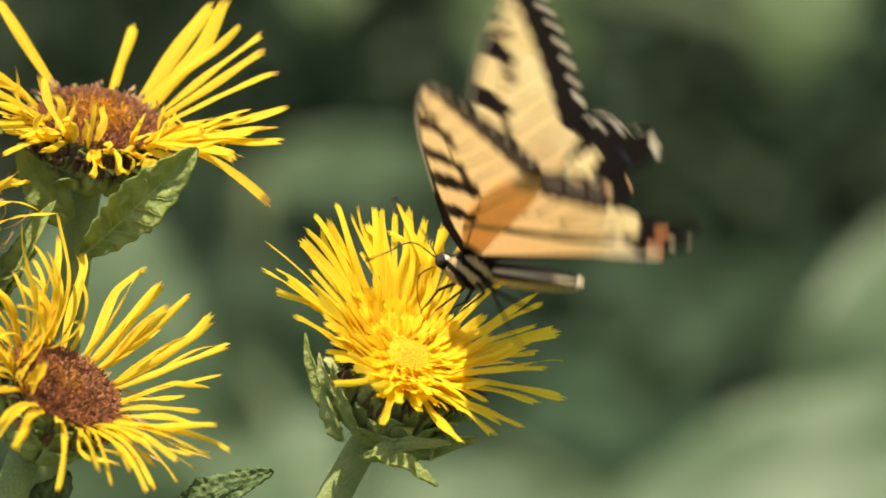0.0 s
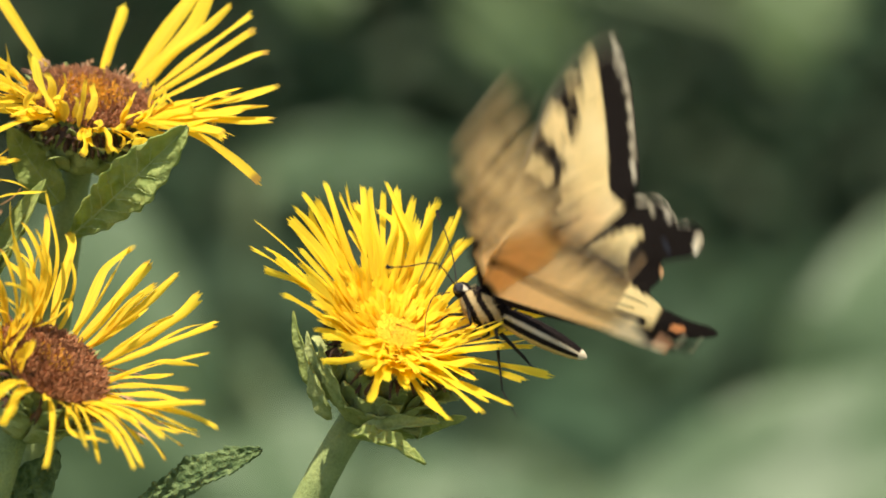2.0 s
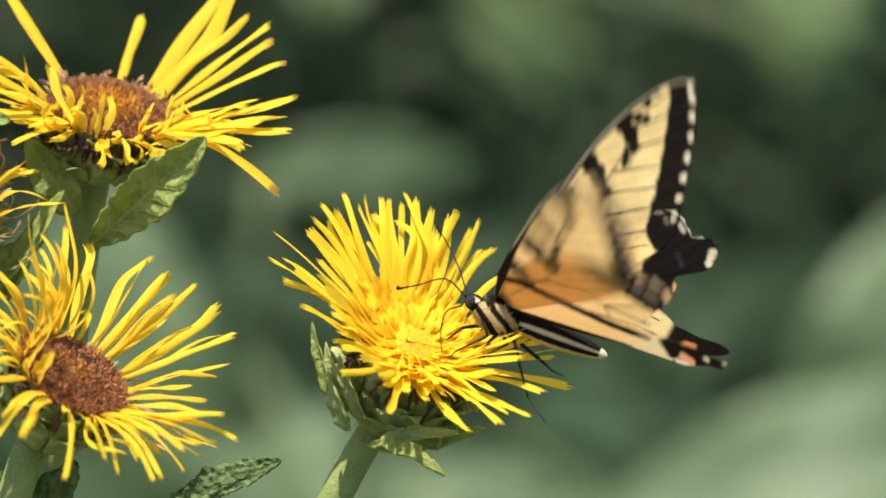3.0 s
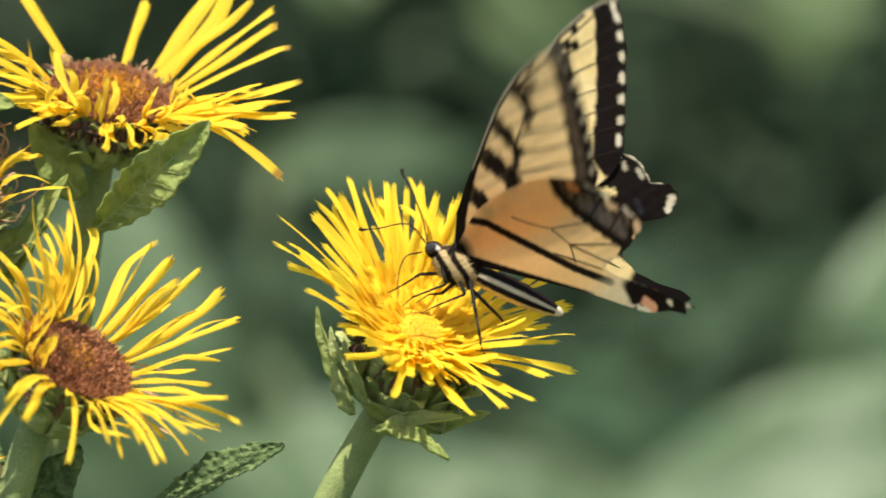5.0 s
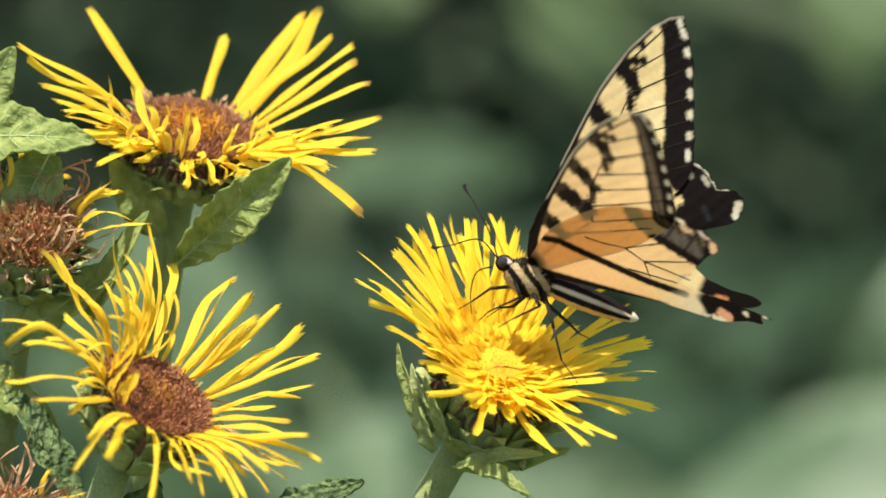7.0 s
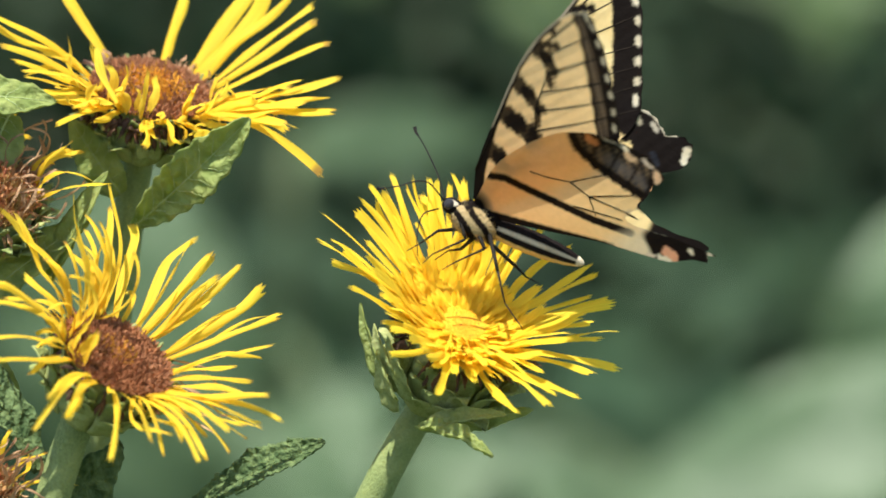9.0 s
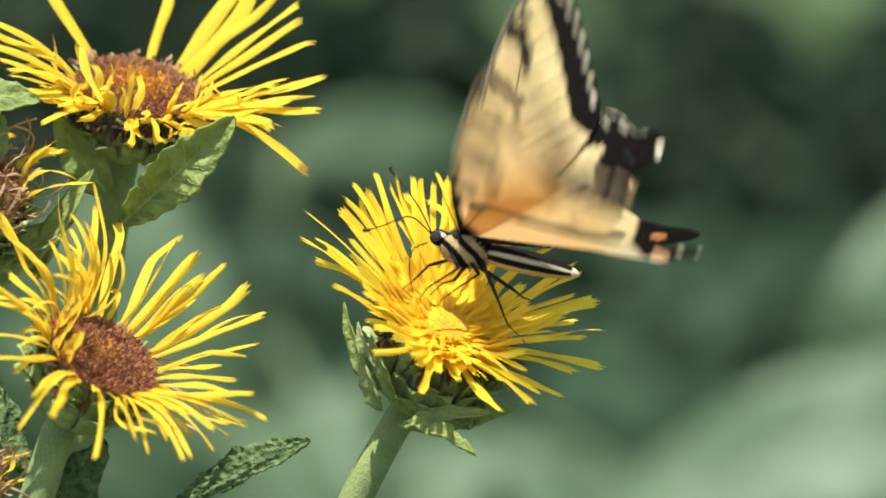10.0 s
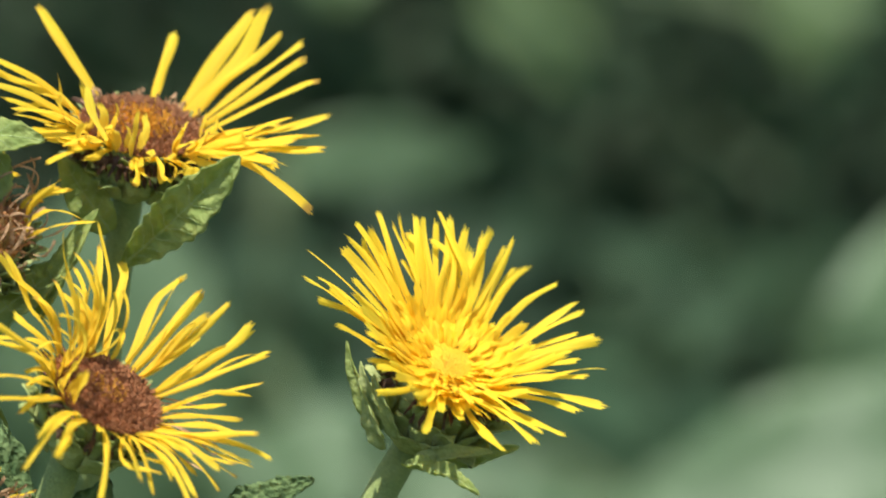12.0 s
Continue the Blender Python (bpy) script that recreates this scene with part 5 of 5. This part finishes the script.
def motions():
    # seconds, hinge right, up, behind (mm), pitch, yaw, bank, left and right wing, sweep, stroke (degrees)
    rows = [
        (0, 4.5, -1.7, -4, 8.5, 12.3, -4.5, 56.2, 9.9, 5.1, 4),
        (0.1, 5.7, -4.2, -4, 25.9, 17.8, -6.3, 62.2, 11.4, 11.2, 0),
        (0.2, 5, -4.1, -4, 27.2, 10.9, -6.7, 82.3, 21, 7.4, 5),
        (0.3, 6.8, -4.8, -4, 33.2, 19, -2.9, 52.8, 16.9, 7.5, 10),
        (0.4, 10.1, -4.1, -4, 28.4, 7.5, -1.8, 42, 10.6, 2.7, 0),
        (0.5, 7.9, -3.3, -4, 22.3, 8.9, -1.5, 48.7, 13.7, 2, 0),
        (0.6, 8.3, -3.8, -4, 19.3, 5.9, -0.1, 55.9, 17.5, 3, 0),
        (0.8, 7.9, -5, -4, 17.7, 6.4, 1, 48.1, 14.4, 0.7, 0),
        (1, 8.4, -5, -4, 13.6, 0.1, 1.1, 44.3, 15.3, -2.6, 0),
        (1.2, 8.4, -5.8, -4, 11.9, 2.1, 1.1, 47.7, 14.9, -1.5, 0),
        (1.4, 8.6, -6.7, -4, 13.2, 1.6, 0.2, 50.2, 9.6, -3.2, 0),
        (1.5, 15.7, -13, -4, 35, 14, 1, 53, 24, -1, 20),
        (1.6, 15.4, -14.9, -4, 38.7, 16.7, -0.7, 23.4, 20.7, 3.5, 14),
        (1.7, 9.9, -12.7, -4, 24, 12.8, 0.4, 44.9, 0.1, 11.3, 8),
        (1.8, 11.6, -13.9, -4, 22.7, 18.2, -2, 49.2, 17.8, -2.5, 12),
        (1.9, 8.6, -13.7, -4, 25, 19.5, -2.1, 43, 22.6, 4.9, 14),
        (2, 10.1, -13.2, -4, 26.9, 15.8, -3.1, 46.2, 16.7, 9.4, 30),
        (2.1, 9.6, -9.9, -4, 27.6, 15.7, -2, 45.4, 14.1, 9.5, 5),
        (2.2, 11, -10.5, -4, 25.3, 12.9, -0.1, 32.3, 18.8, -2.8, 14),
        (2.3, 9.7, -12.6, -4, 22.6, 12.7, 0.1, 41, 15.7, -2.2, 10),
        (2.4, 10.6, -13.4, -4, 25.7, 17.7, -0.5, 43.3, 13.9, 1.6, 16),
        (2.5, 11.5, -12.1, -4, 27.8, 14.4, 0.2, 19.8, 14.6, -0.5, 28),
        (2.6, 10.5, -11.3, -4, 27.3, 9.5, -0.1, 28, 18.2, -3.9, 8),
        (2.8, 10.6, -11.3, -4, 22.8, 6.6, -0, 56.7, 12.1, -12.8, 0),
        (2.9, 9.2, -13.2, -4, 21.4, 10.7, 1.6, 25.9, 3.3, -7.5, 6),
        (3, 8.9, -12.9, -4, 21, 10.4, 0.2, 51, 11, -13, 13),
        (3.1, 9.1, -14.2, -4, 18.3, 15.9, 0.8, 19.2, 13.5, -11, 12),
        (3.2, 10.4, -11.9, -4, 26.1, 0.9, 1.2, 43.2, 5.3, -12.6, 0),
        (3.5, 9.5, -8, -4, 27, 8, 0, 38, 12, -6, 0),
        (3.8, 7.6, -6.6, -4, 28, 9, 0, 20, 8, -2, 0),
        (4.1, 5.8, -5.7, -4, 28, 9, 0, 42, 12, 0, 0),
        (4.4, 4.3, -4.8, -4, 28, 9, 0, 26, 8, 1, 0),
        (4.8, 3.4, -3.6, -4, 26.6, 8.9, -1.2, 50.6, 13.3, 1.5, 0),
        (4.9, 2.4, -4.4, -4, 26.7, 9.2, -0.2, 46.1, 10.8, -0.2, 0),
        (5, 0.2, -6, -4, 25.6, 6.7, -0.1, 35.6, 5.7, -0.2, 8),
        (5.1, 1, -2.1, -4, 28.9, 9.6, -0.6, 50, 15, 0.5, 0),
        (5.2, 0.7, -2.7, -4, 28.2, 11.5, -0.2, 40.9, 12.6, -0.6, 0),
        (5.3, 1.9, -1.2, -4, 30.1, 7.7, 0.4, 36.7, 11.1, -1.9, 3),
        (5.4, 1.5, -0.5, -4, 33.2, 6.4, -0.5, 43.8, 15.3, -1.8, 0),
        (5.5, 2.3, -0.8, -4, 31, 7.3, -0, 33.6, 15.5, -3.3, 0),
        (5.6, 4.4, -2.1, -4, 31.1, 5.9, 1, 24.5, 14, -1.1, 5),
        (5.7, 3.9, -2.8, -4, 30.6, 3.9, 1.6, 30.6, 10.2, -3.4, 0),
        (5.8, 4.9, -3.1, -4, 29.1, 0.6, 1.8, 36.5, 10, -4.3, 0),
        (5.9, 2.9, -1.8, -4, 29, 5.4, 1.4, 28.7, 13.3, -2.9, 6),
        (6, -0.6, -2.3, -4, 23.9, 6.9, 1, 29.9, 11.3, 1.1, 3),
        (6.1, -0.2, 0.1, -4, 27.7, 7, 1.2, 31.2, 13.9, -0.8, 0),
        (6.2, -2.3, -1.2, -4, 21.3, 4, 0.5, 33.9, 14, -3.4, 6),
        (6.3, -2, 0.6, -4, 25.5, 3.5, -0, 46.4, 15.5, -5.6, 0),
        (6.4, -1.6, 0.5, -4, 23.5, 3.1, -0.2, 47.7, 16.7, -6.5, 0),
        (6.5, -1.1, -1.6, -4, 25.8, 1.9, -0.7, 43.2, 8.7, -1, 3),
        (6.6, -3, -0.7, -4, 20.3, 6.1, -0.8, 33.5, 16.5, -3.3, 0),
        (6.8, -1.3, -2.8, -4, 16.6, 5.1, -0.5, 57.5, 19.6, -6.7, 6),
        (6.9, -1, -2.6, -4, 21.7, 3.8, 0.7, 51.5, 12.7, -6.7, 0),
        (7, -1.7, -1.1, -4, 22.2, 0.6, 0.3, 48.3, 7.8, -4.2, 0),
        (7.1, 0.4, -2, -4, 22.5, 2, 0.4, 48.5, 6.5, -5.5, 0),
        (7.2, 1.9, -3.2, -4, 22, 0.2, 0.5, 49.5, 4.2, -7.2, 0),
        (7.3, 1, -0.9, -4, 23.6, 1.2, 0.5, 45.8, 11.8, -5, 0),
        (7.4, 0, 0.1, -4, 23.8, 3, 1, 38.6, 17.7, -2.7, 0),
        (7.5, 0.5, -0.5, -4, 22.4, 4.6, 0.7, 38, 14.2, -2.4, 4),
        (7.6, 0.3, -0.2, -4, 22.9, 4.8, 1.4, 35.2, 15.5, -4, 0),
        (7.7, 1.2, -1.3, -4, 20.3, 7.2, 2.3, 30.1, 17.6, -5.6, 6),
        (8, 0.2, -0.2, -4, 22, 6, 1, 44, 14, -4, 0),
        (8.35, -1.2, 0.4, -4, 23, 6, 1, 28, 10, -3, 0),
        (8.7, -2.8, 1, -4, 23, 5, 0, 44, 12, -3, 0),
        (9.05, -4.6, 2.4, -4, 23, 5, 0, 34, 13, -3, 0),
        (9.3, -2.6, -0.7, -4, 23.4, 5.6, 0.3, 31.2, 14.7, -2.6, 6),
        (9.4, -3.1, -2.1, -4, 20.9, 1.9, 0.6, 42.3, 7.5, -4.2, 0),
        (9.5, -3, -2.6, -4, 21.9, 3.8, 0.4, 41.5, 8.4, -4.4, 0),
        (9.6, -0.9, -3.5, -4, 25.5, 2.5, -0, 46.1, 8.1, -6.2, 0),
        (9.7, -1.6, -5.3, -4, 23.9, 3.2, -0.6, 46.1, 7.7, -6, 0),
        (9.8, -1.8, -5, -4, 24.7, 2.8, -1.3, 48.4, 12, -4.7, 0),
        (9.9, -3.3, -4.3, -4, 25.1, 7.5, -2.1, 50.3, 7.9, -2.5, 0),
        (10, -3.8, -3.6, -4, 14, 3.9, -2.5, 57, 12.8, 1.2, 30),
        (10.1, -5.8, -2, -4, 25.8, 6.2, -3.5, 60.7, 17, -1.5, 0),
        (10.2, -6.3, -0.6, -4, 25.8, 8.9, -2.2, 52.1, 15.2, -4.1, 0),
        (10.3, -5, -0.5, -4, 26.9, 9.2, -1.9, 50.9, 15.3, -4.2, 0),
        (10.4, -2, -2.9, -4, 20.3, 11.8, -1.7, 59, 15.7, -12.3, 6),
        (10.5, -1.6, -4.3, -4, 27.8, 8.9, -0.9, 33.1, 11.9, -3.3, 26),
        (10.6, -0.7, -2.3, -4, 32.7, 12.1, -0.7, 37.1, 22.7, -2.4, 22),
        (10.7, 1.5, -2.9, -4, 38.4, 4.3, 0.3, 26.4, 9.9, -9.3, 8),
        (10.8, 15.5, 15.2, -10, 60, 14, 5, 24, 4, 0, 20),
        (10.9, 100, 90, 20, 55, 25, 15, 50, 30, 0, 0),
        (11.1, 340, 300, 200, 40, 30, 10, 20, 20, 0, 0),
        (11.5, 640, 560, 900, 30, 30, 0, 40, 40, 0, 0),
        (12, 900, 760, 2000, 30, 30, 0, 20, 20, 0, 0),
    ]
    walk(insect, [(r[0], perched(*r[1:7])) for r in rows])
    flap = beats(rows)
    for side, (fore, hind) in wings.items():
        s, k = (-1, 1) if side == "left" else (1, 2)
        walk(fore, [(b[0], pose(0, -s * 0.3 * MM, 0, s * b[k]) @ pose(0, 0, 0, 0, b[3])) for b in flap])
        walk(hind, [(b[0], pose(0, -s * 0.9 * MM, 0, s * (b[k] * 0.8 + 9.0 if side == "left" else b[k] * 0.94 + 1.0)) @ pose(0, 0, 0, 0, b[3] * 0.4)) for b in flap])
    sway(fresh, [(0, 0), (1.5, -0.2), (3, -0.1), (5, 0), (5.5, -0.1), (6.5, 0.2), (7, 0.1), (7.5, 0.4), (9.5, 0.4), (10, 0.3), (10.5, 0.1), (11, 0.1), (12, 0)])
    sway(upper, [(0, 0), (1.5, 0.3), (3, 0.2), (5.5, 0.1), (6.5, -0.1), (7, 0.2), (7.5, -0.4), (9.5, 0), (11, 0.1), (12, 0.2)])
    sway(lower, [(0, 0), (3, -0.1), (6, -0.2), (7, -0.3), (7.5, 0), (9.5, -0.4), (10, -0.2), (11, -0.2), (12, -0.2)])
    # the bee crosses from right to left before the flowers
    path = [(0.0, 420, -300, 200, 180), (8.8, 420, -300, 200, 180), (9.2, 110, -30, 60, 180), (9.3, 26, -27, 60, 185), (9.4, -40, -120, 60, 200), (9.55, 180, -160, 60, 180), (9.7, 124, -46, 50, 170), (9.8, 60, -17, 40, 165),
            (9.9, 42, 7, 40, 150), (10.0, 24, 78, 50, 140), (10.1, 0, 150, 60, 150), (10.3, -120, 300, 80, 170), (10.8, -600, 500, 100, 180), (12.0, -900, 600, 100, 180)]
    walk(visitor, [(t, Matrix.Translation(spot(x, z, d)) @ pose(0, 0, 0, 0, -10, turn)) for t, x, z, d, turn in path])


motions()
